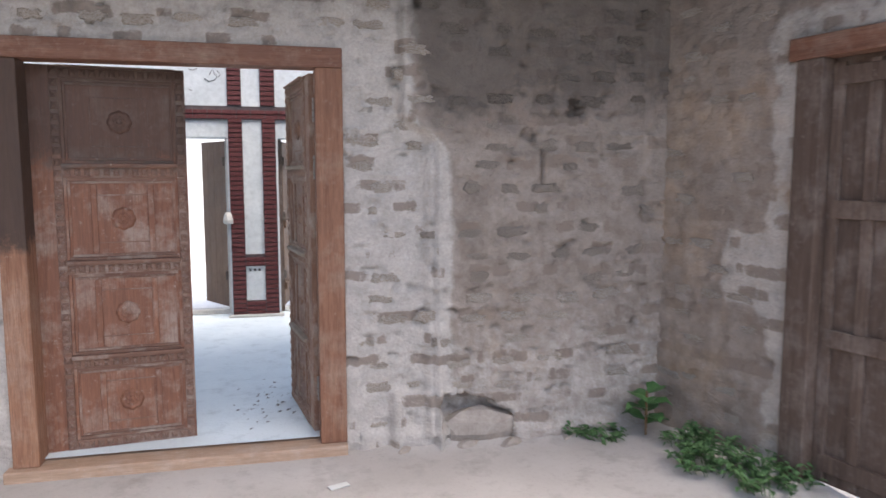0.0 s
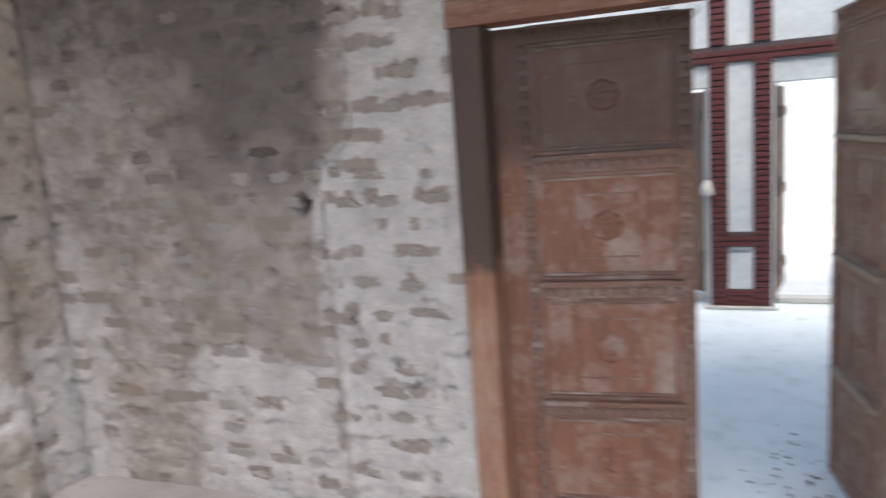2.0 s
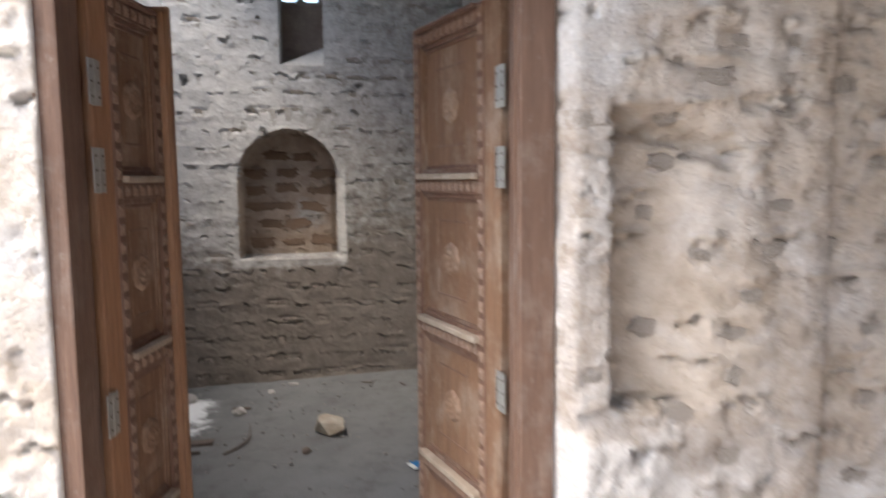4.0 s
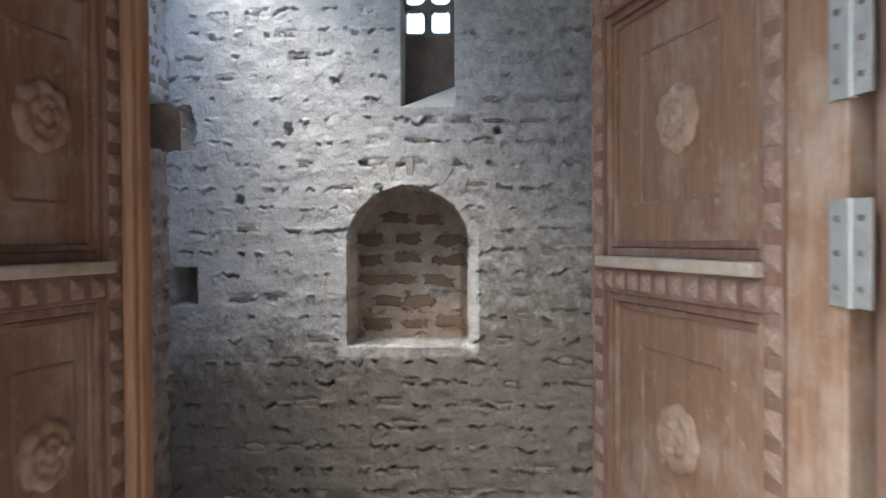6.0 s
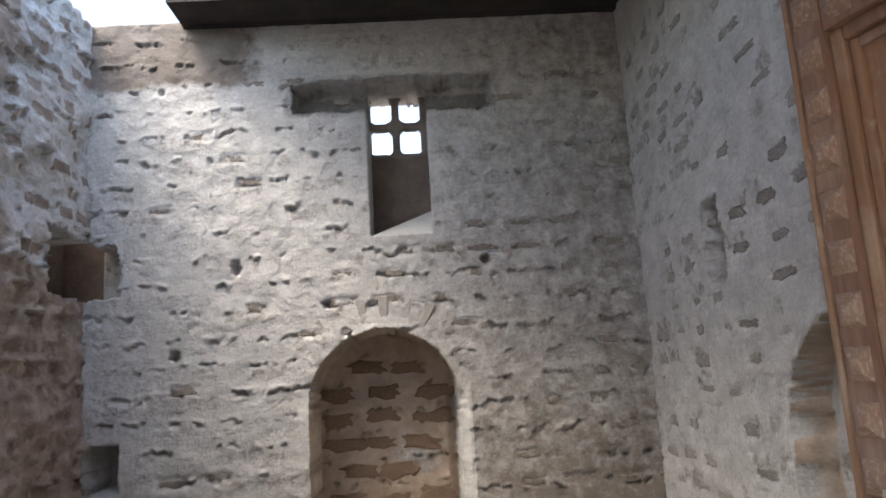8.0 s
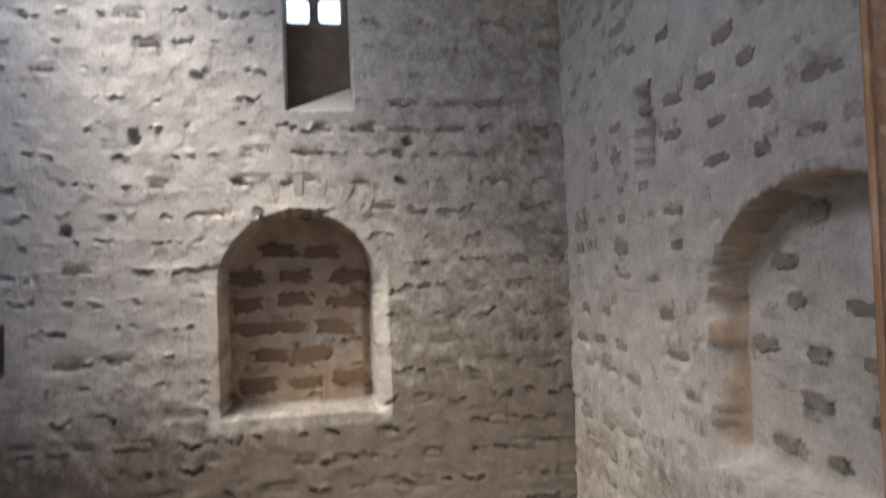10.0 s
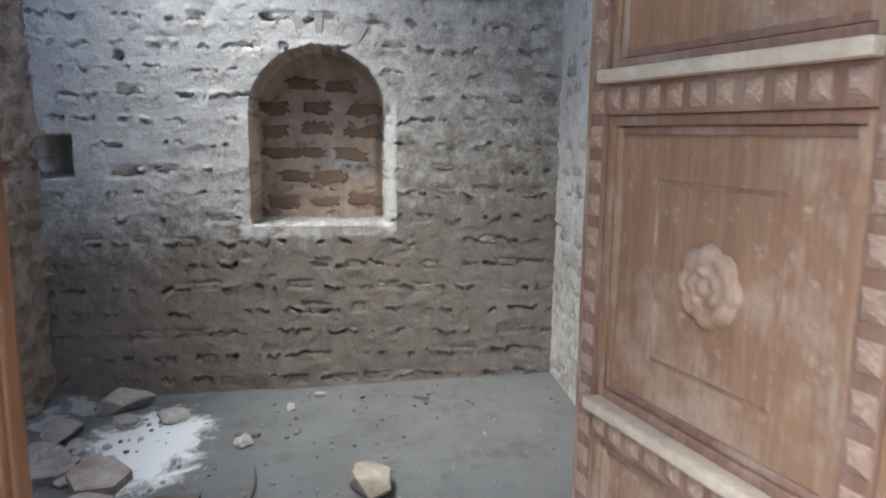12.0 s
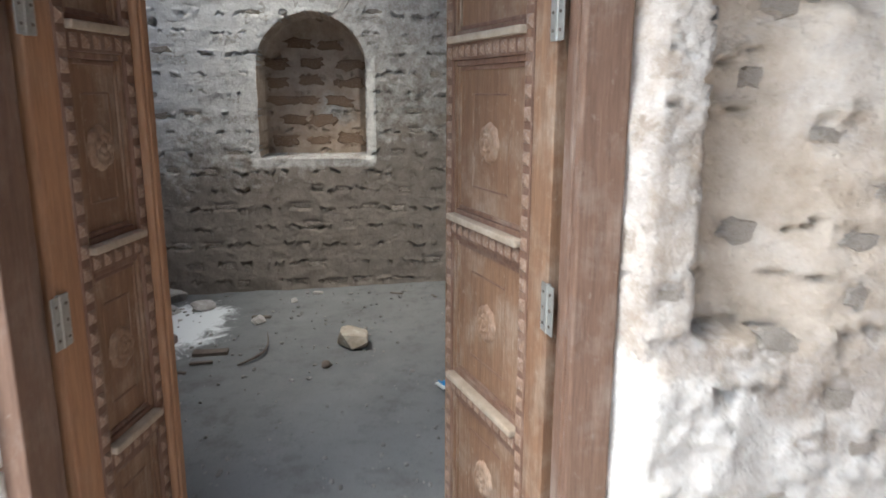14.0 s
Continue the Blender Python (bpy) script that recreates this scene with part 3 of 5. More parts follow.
def west_wash(u, z):
    n = 0.1 * rough(u * 5, z * 5, 64)
    low = 0.95 * step(1.08, 0.92, z + 0.55 * (u - 3.75) + n) * step(0.2, 0.4, z + n)
    top = step(1.78, 1.88, z - 0.5 * (u - 3.75) + n) * step(4.05, 3.92, u + n)
    jamb = 0.35 * step(3.95, 3.85, u + n)
    corner = 0.8 * step(4.55, 4.65, u + n) * step(1.0, 0.6, z + n)
    left = 0.4 * step(2.5, 2.4, u)
    plain = 0.50 + 0.28 * rough(u * 3, z * 3, 68) - 0.1 * step(4.4, 4.6, u)
    return np.maximum.reduce([low, top, jamb, corner, left, plain])


def west_dark(u, z):
    # Grey corner strip, and darker at the foot beside it.
    return 0.32 * step(4.58, 4.66, u) * step(0.9, 1.5, z) + 0.4 * step(0.35, 0.1, z) * step(4.1, 4.4, u)


def west_shows(u, z):
    return 0.0 if DOOR2[0] - 0.12 < u < DOOR2[1] + 0.1 or (3.85 < u < 4.0) or z < 0.9 and u < 4.1 else 0.6


west_plan = brick_plan(1.2, 4.85, 0.0, 2.9, 0.125, 0.21, west_shows, 5, (0.07, 0.16))
west_hollows = [(recess_gap, recess_depth), (lambda u, z: np.hypot(u - 4.45, z - 1.88) - 0.028 + 0.012 * rough(u * 20, z * 20, 66), 0.05),
    (lambda u, z: box_gap(u, z, 4.3, 4.4, 1.85, 1.89) + 0.02 * rough(u * 20, z * 20, 67), 0.03)]
wall_west = mud_wall("wall_west", Matrix.Translation((-2.5, 0, 0)) @ pose(0, 0, 0, 0, 0, 90), 0.9, 4.9, HALL_FLOOR - 0.05, HALL_TOP, 0.013, 0.36, m_west,
    "crumbling mud-brick wall with a broken recess and white plaster patches", [lambda u, z: box_gap(u, z, WALL2[0], WALL2[1], -1, DOOR2[2] - 0.02)],
    west_hollows, west_plan, west_profile, west_wash, west_dark, 200, 0.02, 0.009, 0.05, 0.125, clay=0.5,
    ochre=lambda u, z: (0.60 - 0.25 * step(1.0, 0.8, z) + 0.3 * rough(u * 4, z * 4, 65)) * (step(3.8, 4.0, u - 0.25 * step(1.0, 0.9, z)) + step(2.5, 2.4, u)) + 0.08 * step(0.02, -0.04, recess_gap(u, z)))

# the wall with the third door, a little askew
SKEW = 14.0
east_m = Matrix.Translation((3.07, 4.86, 0)) @ pose(0, 0, 0, 0, 0, -90 + SKEW)
DOOR3 = (0.90, 2.15, 2.02)


def east_wash(u, z):
    n = 0.12 * rough(u * 5, z * 5, 81)
    return np.maximum(0.9 * step(0.72, 0.82, u + n - 0.1 * step(1.2, 0.9, z) * 0) * step(2.2, 2.1, z), 0.95 * step(0.45, 0.55, u + n) * step(1.15, 1.1, z + n) * step(0.72, 0.8, z + n))


def east_dark(u, z):
    # Darker towards the top and at the foot.
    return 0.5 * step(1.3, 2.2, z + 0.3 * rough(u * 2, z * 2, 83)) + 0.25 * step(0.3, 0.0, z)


east_plan = brick_plan(0.05, 0.85, 0.1, 2.8, 0.125, 0.23, lambda u, z: 0.4, 8)
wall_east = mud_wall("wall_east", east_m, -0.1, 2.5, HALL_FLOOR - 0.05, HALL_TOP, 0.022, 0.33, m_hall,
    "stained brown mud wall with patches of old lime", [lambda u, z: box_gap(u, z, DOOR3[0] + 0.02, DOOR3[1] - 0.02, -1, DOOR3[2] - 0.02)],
    [], east_plan, None, east_wash, east_dark, 300, 0.009, 0.014, 0.03, 0.125,
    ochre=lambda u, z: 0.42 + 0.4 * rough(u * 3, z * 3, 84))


def plank_ceiling(name, x0, x1, y0, y1, z, material, label, width=0.25, skip=None, along="y"):
    """Boards on beams, all in one mesh; skip leaves a broken place open."""
    bm = bmesh.new()
    rng = random.Random(len(name))
    a = x0
    while a < x1 - 0.01:
        b = min(a + width, x1)
        cuts = [(y0, y1)]
        if skip is not None and a < skip[1] and b > skip[0]:
            cuts = [(skip[3] + rng.uniform(-0.08, 0.08) - 0.6 * min(1.0, max(0.0, (skip[0] + 1.25 - a) / 0.7)), y1)]
        for c, d in cuts:
            if d - c > 0.03:
                made = bmesh.ops.create_cube(bm, size=1)["verts"]
                for v in made:
                    v.co = Vector((a + 0.004 + (v.co.x + 0.5) * (b - a - 0.008), c + (v.co.y + 0.5) * (d - c), z + rng.uniform(0, 0.004) + (v.co.z + 0.5) * 0.12))
        a = b
    return tagged(finish(name, bm, material, None, label), category="ceiling", kind="structure")


# Unseen roof, sized by how much daylight should reach the hall walls.
plank_ceiling("ceiling_hall", -2.9, 4.2, 2.9, 5.2, HALL_TOP, m_soot, "unseen timber ceiling shading the hall", 0.3)

# ---- the store room with the niches ----
FAR, SIDE, SOUTH, STORE_TOP = -6.265, 4.185, 1.26, 3.77
ARCH = (2.783, 0.382, 1.04, 1.68, 2.052)


def far_wash_light(u, z):
    # Bare mud low, lime up and left; roof-hole light is painted into both.
    n = 0.2 * rough(u * 3, z * 3, 91)
    return 0.06 + 0.08 * rough(u * 5, z * 5, 90) + 0.48 * step(0.5, 1.9, z + n) + 0.6 * step(3.07, 3.085, u) * step(3.14, 3.12, u) * step(2.5, 2.56, z) + 0.4 * step(3.8, 2.0, u + n + 0.2 * (2.2 - z)) * step(0.2, 1.4, z + n) + 0.3 * step(0.03, 0.0, np.abs(arch_gap(u, z, *ARCH)) - 0.05) * step(1.2, 1.0, z) + 0.9 * step(3.15, 3.165, u) * step(3.235, 3.215, u) * step(1.0, 1.04, z) * step(1.76, 1.66, z) - 0.8 * step(3.40, 3.50, z + 0.3 * n) * step(2.3, 2.0, u)


def far_soot_shade(u, z):
    # Soot at lintel slot and top; last term paints shade towards the floor.
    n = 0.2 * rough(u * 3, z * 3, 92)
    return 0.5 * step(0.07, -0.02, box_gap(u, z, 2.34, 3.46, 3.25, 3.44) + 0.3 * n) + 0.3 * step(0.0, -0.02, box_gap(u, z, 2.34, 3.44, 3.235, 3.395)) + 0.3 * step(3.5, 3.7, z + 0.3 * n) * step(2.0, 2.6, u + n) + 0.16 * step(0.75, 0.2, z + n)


def far_profile(u, z):
    """The lime-washed right edge of the niche is splayed inwards."""
    return 0.05 * step(3.222, 3.165, u) * step(3.10, 3.15, u) * step(1.03, 1.05, z) * step(1.74, 1.66, z)


far_hollows = [
    (lambda u, z: arch_gap(u, z, *ARCH) + 0.006 * rough(u * 18, z * 18, 93), 0.34),
    (lambda u, z: box_gap(u, z, 2.34, 3.44, 3.245, 3.43) + 0.028 * rough(u * 8, z * 11, 94), 0.17),
    (lambda u, z: box_gap(u, z, 1.275, 1.44, 1.30, 1.54) + 0.008 * rough(u * 20, z * 20, 95), 0.3),
    (lambda u, z: box_gap(u, z, 1.0, 1.42, 2.29, 2.56) + 0.05 * rough(u * 9, z * 9, 96), 0.25),
    (lambda u, z: box_gap(u, z, 2.012, 2.056, 2.375, 2.45) + 0.006 * rough(u * 30, z * 30, 97), 0.1),
    (lambda u, z: np.hypot(u - 3.351, (z - 2.39) * 1.3) - 0.028 + 0.012 * rough(u * 30, z * 30, 98), 0.08),
    (lambda u, z: np.hypot(u - 2.51, (z - 2.20) * 1.4) - 0.028 + 0.014 * rough(u * 30, z * 30, 99), 0.07),
    (lambda u, z: np.hypot(u - 1.72, (z - 1.97) * 1.0) - 0.026 + 0.014 * rough(u * 30, z * 30, 101), 0.07),
]
in_niche = lambda u, z: float(arch_gap(np.array(u), np.array(z), *ARCH))
far_plan = [b for b in brick_plan(1.3, 4.2, 0.05, 3.5, 0.138, 0.23, lambda u, z: 0.42 if u > 3.0 or z < 1.0 else 0.24, 11, (0.08, 0.17), (0.035, 0.06))
    if in_niche(b[0], b[1]) > 0.12 and not (2.65 < b[0] < 3.25 and b[1] > 2.5) and not (b[0] < 1.6 and b[1] > 1.2)]
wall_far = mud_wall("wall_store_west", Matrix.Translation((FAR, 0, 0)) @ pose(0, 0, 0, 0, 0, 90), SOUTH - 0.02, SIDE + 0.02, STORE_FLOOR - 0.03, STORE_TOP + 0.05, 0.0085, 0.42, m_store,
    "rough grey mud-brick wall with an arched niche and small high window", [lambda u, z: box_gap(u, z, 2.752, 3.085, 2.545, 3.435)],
    far_hollows, far_plan, far_profile, far_wash_light, far_soot_shade, 400, 0.0085, 0.010, 0.042, 0.138, 0.008, 0.5,
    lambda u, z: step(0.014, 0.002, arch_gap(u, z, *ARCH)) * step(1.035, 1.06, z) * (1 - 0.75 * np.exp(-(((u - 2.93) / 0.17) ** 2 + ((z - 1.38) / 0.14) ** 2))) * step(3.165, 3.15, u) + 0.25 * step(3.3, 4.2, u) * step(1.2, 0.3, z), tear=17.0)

ARCH2 = (-4.38, 0.525, 1.06, 1.60, 1.955)
side_hollows = [
    (lambda u, z: arch_gap(u, z, *ARCH2) + 0.008 * rough(u * 14, z * 14, 111), lambda u, z: 0.125 * step(1.0, 1.10, z) + 0.004),
    (lambda u, z: box_gap(u, z, -5.41, -5.26, 2.11, 2.43) + 0.03 * rough(u * 12, z * 12, 112), 0.11),
    (lambda u, z: np.hypot(u + 5.84, (z - 1.24) * 0.7) - 0.04 + 0.03 * rough(u * 16, z * 16, 113), 0.04),
    (lambda u, z: np.hypot(u + 5.65, z - 1.69) - 0.016, 0.05),
]
side_niche = lambda u, z: float(arch_gap(np.array(u), np.array(z), *ARCH2))
side_plan = [b for b in brick_plan(-6.2, -3.0, 0.1, 3.5, 0.135, 0.25, lambda u, z: 0.66, 13, (0.08, 0.2), (0.035, 0.075)) if side_niche(b[0], b[1]) > 0.1]
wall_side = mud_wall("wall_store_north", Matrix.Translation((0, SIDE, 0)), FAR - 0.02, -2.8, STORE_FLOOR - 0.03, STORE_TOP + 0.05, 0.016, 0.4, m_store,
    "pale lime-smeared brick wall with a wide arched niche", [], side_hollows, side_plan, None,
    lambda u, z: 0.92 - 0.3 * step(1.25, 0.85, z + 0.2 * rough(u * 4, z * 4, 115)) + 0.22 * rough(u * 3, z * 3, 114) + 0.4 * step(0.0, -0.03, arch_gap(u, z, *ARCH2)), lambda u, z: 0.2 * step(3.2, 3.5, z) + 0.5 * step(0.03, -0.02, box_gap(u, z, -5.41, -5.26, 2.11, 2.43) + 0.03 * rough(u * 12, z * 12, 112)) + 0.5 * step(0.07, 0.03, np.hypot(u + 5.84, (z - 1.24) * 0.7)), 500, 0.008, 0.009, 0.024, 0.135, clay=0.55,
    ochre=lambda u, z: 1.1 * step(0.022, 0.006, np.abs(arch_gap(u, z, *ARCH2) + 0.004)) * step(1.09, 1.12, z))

south_m = Matrix.Translation((0, SOUTH, 0)) @ pose(0, 0, 0, 0, 0, 180)
wall_south = mud_wall("wall_store_south", south_m, 2.8, -FAR + 0.02, STORE_FLOOR - 0.03, STORE_TOP + 0.05, 0.012, 0.4, m_south,
    "bare brown mud wall with remains of white plaster", [],
    [(lambda u, z: box_gap(u, z, 5.88, 6.4, 2.27, 2.60) + 0.06 * rough(u * 8, z * 8, 121), 0.22)], [], None,
    lambda u, z: step(5.30, 5.55, u - 0.12 * (z - 2.5) + 0.22 * rough(u * 4, z * 4, 122)) * step(2.2, 2.5, z + 0.3 * rough(u * 4, z * 4, 124)) + 0.22 * step(6.0, 6.2, u),
    lambda u, z: 0.15 + 0.2 * rough(u * 3, z * 3, 123), 600, 0.03, 0.034, 0.05, 0.11, clay=1.0)

def store_tilt(x, y):
    return 0.038 * (y - 2.45)


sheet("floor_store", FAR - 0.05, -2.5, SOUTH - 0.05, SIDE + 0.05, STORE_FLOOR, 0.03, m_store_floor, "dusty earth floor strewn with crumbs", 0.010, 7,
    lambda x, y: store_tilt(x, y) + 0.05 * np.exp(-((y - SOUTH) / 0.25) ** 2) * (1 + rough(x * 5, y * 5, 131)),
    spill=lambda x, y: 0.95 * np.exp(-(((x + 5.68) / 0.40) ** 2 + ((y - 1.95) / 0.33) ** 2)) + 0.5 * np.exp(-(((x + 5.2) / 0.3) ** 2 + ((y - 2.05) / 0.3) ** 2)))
HOLE = (-6.72, -3.35, 0.8, 2.42)
plank_ceiling("ceiling_store", FAR - 0.45, -2.45, SOUTH - 0.4, SIDE + 0.4, STORE_TOP, m_soot, "soot-black timber ceiling with a broken corner", 0.25, HOLE)

# the pierced screen and blind foot of the high window
screen_m = Matrix.Translation((FAR - 0.30, 0, 0)) @ pose(0, 0, 0, 0, 0, 90)


def pane_gap(u, z):
    holes = [box_gap(u, z, a + 0.03, a + 0.10, b + 0.03, b + 0.125) - 0.03 for a in (2.75, 2.925) for b in (3.088, 3.285)]
    return np.minimum.reduce(holes)


window_1 = thing("window_1", screen_m, "small high window with four bright rounded openings", "window", kind="structure")
screen = mud_wall("window_screen", Matrix.Identity(4), 2.70, 3.12, 3.05, 3.52, 0.008, 0.05, m_store, "", [pane_gap], lumps=0.003, ledge=0.0, seed=700)
screen.parent = window_1
for key in ("label", "category", "kind"):
    if key in screen:
        del screen[key]
bm = bmesh.new()
rows = [(3.07, 0.0), (2.95, -0.004), (2.72, -0.02), (2.52, -0.05)]
line = [[bm.verts.new((u, d, z)) for z, d in rows] for u in np.linspace(2.70, 3.12, 9)]
for a, b in zip(line, line[1:]):
    for k in range(3):
        bm.faces.new((a[k], a[k + 1], b[k + 1], b[k]))
deep = bmesh.ops.extrude_face_region(bm, geom=list(bm.faces))
bmesh.ops.translate(bm, vec=(0, 0.12, 0), verts=[g for g in deep["geom"] if isinstance(g, bmesh.types.BMVert)])
bmesh.ops.recalc_face_normals(bm, faces=bm.faces)
part("window_sill", bm, m_dark_mud, window_1, "sloping brown mud sill")
bm = bmesh.new()
foot = [bm.verts.new(p) for p in ((2.755, -0.29, 2.547), (3.083, -0.29, 2.547), (3.083, -0.055, 2.72), (2.80, -0.06, 2.56))]
base = [bm.verts.new((v.co.x, v.co.y + 0.02, 2.50)) for v in foot]
bm.faces.new(foot)
for i in range(4):
    bm.faces.new((foot[i], base[i], base[(i + 1) % 4], foot[(i + 1) % 4]))
bm.faces.new(base[::-1])
bmesh.ops.recalc_face_normals(bm, faces=bm.faces)
part("plaster_slope", bm, m_cement, window_1, "pale sloping plaster at the foot of the window")

# Added blocks keep sky out of the hollows; dark mud carries their shade.
for name, box in (("wall_core_west", (FAR - 0.42, FAR - 0.27, SOUTH - 0.42, SOUTH + 0.3, 2.1, 2.9)), ("wall_core_south", (FAR - 0.42, -5.7, SOUTH - 0.42, SOUTH - 0.26, 2.1, 2.9)), ("wall_core_low", (FAR - 0.42, FAR - 0.32, SOUTH - 0.42, SOUTH + 0.3, 1.2, 1.8))):
    core = timber(name, box, m_dark_mud, None, "added dark mud block closing a hole in the wall")
    tagged(core, category="wall", kind="structure")

# radial bricks over the niche
arch = thing("niche_arch", Matrix.Translation((FAR, 0, 0)) @ pose(0, 0, 0, 0, 0, 90), "radial mud-brick arch over the niche", "arch", kind="structure")
for k in range(9):
    a = radians(136 - 11.5 * k)
    mid, r = Vector((2.80, 0, 1.57)), 0.58
    at = mid + Vector((math.cos(a) * (r - 0.02), 0, math.sin(a) * r))
    b = new("brick", bpy.data.meshes.new("voussoir") if k == 0 else voussoir)
    if k == 0:
        voussoir = b.data
        bm = beam(bmesh.new(), -0.024, 0.024, 0.001, 0.03, -0.075, 0.075, 0.012)
        for v in bm.verts:
            v.co.x *= 1 + 3.2 * v.co.z
            v.co += noise.noise_vector(v.co * 30) * 0.009
        bm.to_mesh(voussoir)
        bm.free()
        voussoir.materials.append(m_wedge)
    b.parent = arch
    b.matrix_basis = pose(at.x, 0.002 * (k % 3), at.z, 0, 90 - math.degrees(a) + (k * 37 % 7 - 3), 0)

# ---- the bright room behind the first door ----
PIER = 8.35
sheet("floor_room", -3.0, 4.2, 4.92, 8.9, 0.0, 0.08, m_room_floor, "pale bluish screed floor", 0.004, 17)


def slab(name, box, material, label, category, kind="structure", soft=0.004):
    ob = timber(name, box, material, None, label, soft)
    return tagged(ob, category=category, kind=kind)


slab("wall_room_west", (-3.0, -2.7, 5.21, 8.35, -0.1, 3.4), m_white, "white plastered wall of the bright room", "wall")
slab("wall_room_east", (3.9, 4.2, 5.21, 8.35, -0.1, 3.4), m_white, "white plastered wall of the bright room", "wall")
pier = slab("wall_pier", (0.465, 0.948, PIER, PIER + 0.32, -0.02, 1.94), m_white, "white pier dressed with dark red brick strips", "pier")
head = slab("wall_room_north", (-2.7, 3.9, PIER, PIER + 0.32, 1.94, 3.4), m_white, "white wall above the two openings, with brick bands", "wall")
slab("wall_room_north_west", (-2.7, -0.62, PIER, PIER + 0.32, -0.02, 1.94), m_white, "white wall beside the opening", "wall")
slab("wall_room_north_east", (2.02, 3.9, PIER, PIER + 0.32, -0.02, 1.94), m_white, "white wall beside the opening", "wall")
# Unseen ceiling stops short of the pier to let daylight in.
plank_ceiling("ceiling_room", -3.0, 4.2, 5.1, 6.6, 3.4, m_white, "unseen pale ceiling, cut short to light the bright room", 0.4)
for k, (x0, x1) in enumerate(((-0.62, 0.465), (0.948, 2.02))):
    slab(f"trim_lintel_{k + 1}", (x0, x1, PIER + 0.005, PIER + 0.30, 1.77, 1.937), m_white, "white plaster lintel over the open doorway", "lintel")


def brick_band(parent, boxes):
    """Thin dark bricks on a dark bed, laid flat or on end."""
    bed = bmesh.new()
    for x0, x1, z0, z1 in boxes:
        made = bmesh.ops.create_cube(bed, size=1)["verts"]
        for v in made:
            v.co = Vector((x0 + (v.co.x + 0.5) * (x1 - x0), PIER - 0.006 + v.co.y * 0.012, z0 + (v.co.z + 0.5) * (z1 - z0)))
    part("brick_bed", bed, m_grout, parent, "dark mortar bed")
    one = beam(bmesh.new(), -0.5, 0.5, -0.012, 0.008, -0.018, 0.018, 0.003)
    mesh = bpy.data.meshes.new("facing_brick")
    one.to_mesh(mesh)
    one.free()
    mesh.materials.append(m_red_brick)
    for x0, x1, z0, z1 in boxes:
        cols = max(1, round((x1 - x0) / 0.13))
        for r in range(int((z1 - z0) / 0.046)):
            for c in range(cols):
                w = (x1 - x0) / cols
                b = new("brick", mesh)
                b.parent = parent
                b.matrix_basis = Matrix.Translation((x0 + (c + 0.5) * w, PIER - 0.012, z0 + 0.025 + r * 0.0465)) @ Matrix.Diagonal((w - 0.008, 1, 1, 1))


brick_band(pier, [(0.485, 0.616, 0.0, 1.935), (0.80, 0.93, 0.0, 1.935), (0.616, 0.80, 0.02, 0.165), (0.616, 0.80, 0.51, 0.63)])
brick_band(head, [(-0.5, 1.9, 1.943, 2.07), (0.485, 0.616, 2.075, 2.9), (0.79, 0.93, 2.075, 2.9)])
slab("skirting", (0.44, 0.975, PIER - 0.045, PIER, 0.004, 0.03), m_cement, "low cement plinth of the pier", "plinth")

# ---- outside ----
sheet("ground", -60, 60, -60, 70, -0.12, 2.0, m_ground, "bare earth of the court and fields", 0.02, 23, None, "ground")
slab("wall_court_south", (-14, 14, -9.4, -9, -0.2, 2.2), m_cement, "plain wall closing the court", "wall")
# Near-white paving and wall added so the openings read as blown-out daylight.
slab("pavement_court", (-14, 14, 8.92, 13, -0.15, -0.03), m_glare_white, "added pale paving giving white glare through the openings", "pavement")
slab("wall_court_north", (-14, 14, 13, 13.4, -0.2, 3.2), m_glare_white, "added pale wall giving white glare through the openings", "wall")
slab("trim_hall_edge", (-2.9, 4.2, 2.8, 2.9, HALL_TOP - 0.02, HALL_TOP + 0.12), m_frame_wood, "unseen timber edge of the hall roof", "beam")

# ---- doors ----
def rosette_mesh():
    """A carved flower: eight scalloped petals, a turned inner whorl and a button."""
    bm = bmesh.new()
    rings = [(0.0, 0.017), (0.006, 0.0185), (0.011, 0.015), (0.014, 0.009), (0.019, 0.015), (0.026, 0.016), (0.031, 0.008), (0.038, 0.0145), (0.047, 0.013), (0.054, 0.008), (0.058, 0.0)]
    loops, count = [], 48
    for k, (r, h) in enumerate(rings):
        if r == 0:
            loops.append([bm.verts.new((0, -h, 0))])
            continue
        loop = []
        for i in range(count):
            a = 2 * math.pi * i / count
            petal, lift = 1.0, 1.0
            if k >= 7:
                petal = 1 + 0.10 * (abs(math.cos(4 * a)) - 0.6)
                lift = 0.78 + 0.28 * abs(math.cos(4 * a)) ** 0.6
            elif 3 <= k <= 6:
                lift = 1 + 0.22 * math.cos(5 * a + 1.2 * k)
                petal = 1 + 0.05 * math.cos(5 * a + 1.2 * k)
            loop.append(bm.verts.new((r * petal * math.cos(a), -h * lift, r * petal * math.sin(a))))
        loops.append(loop)
    for i in range(count):
        bm.faces.new((loops[0][0], loops[1][i], loops[1][(i + 1) % count]))
    for a, b in zip(loops[1:], loops[2:]):
        for i in range(count):
            j = (i + 1) % count
            bm.faces.new((a[i], b[i], b[j], a[j]))
    for f in bm.faces:
        f.smooth = True
    return bm


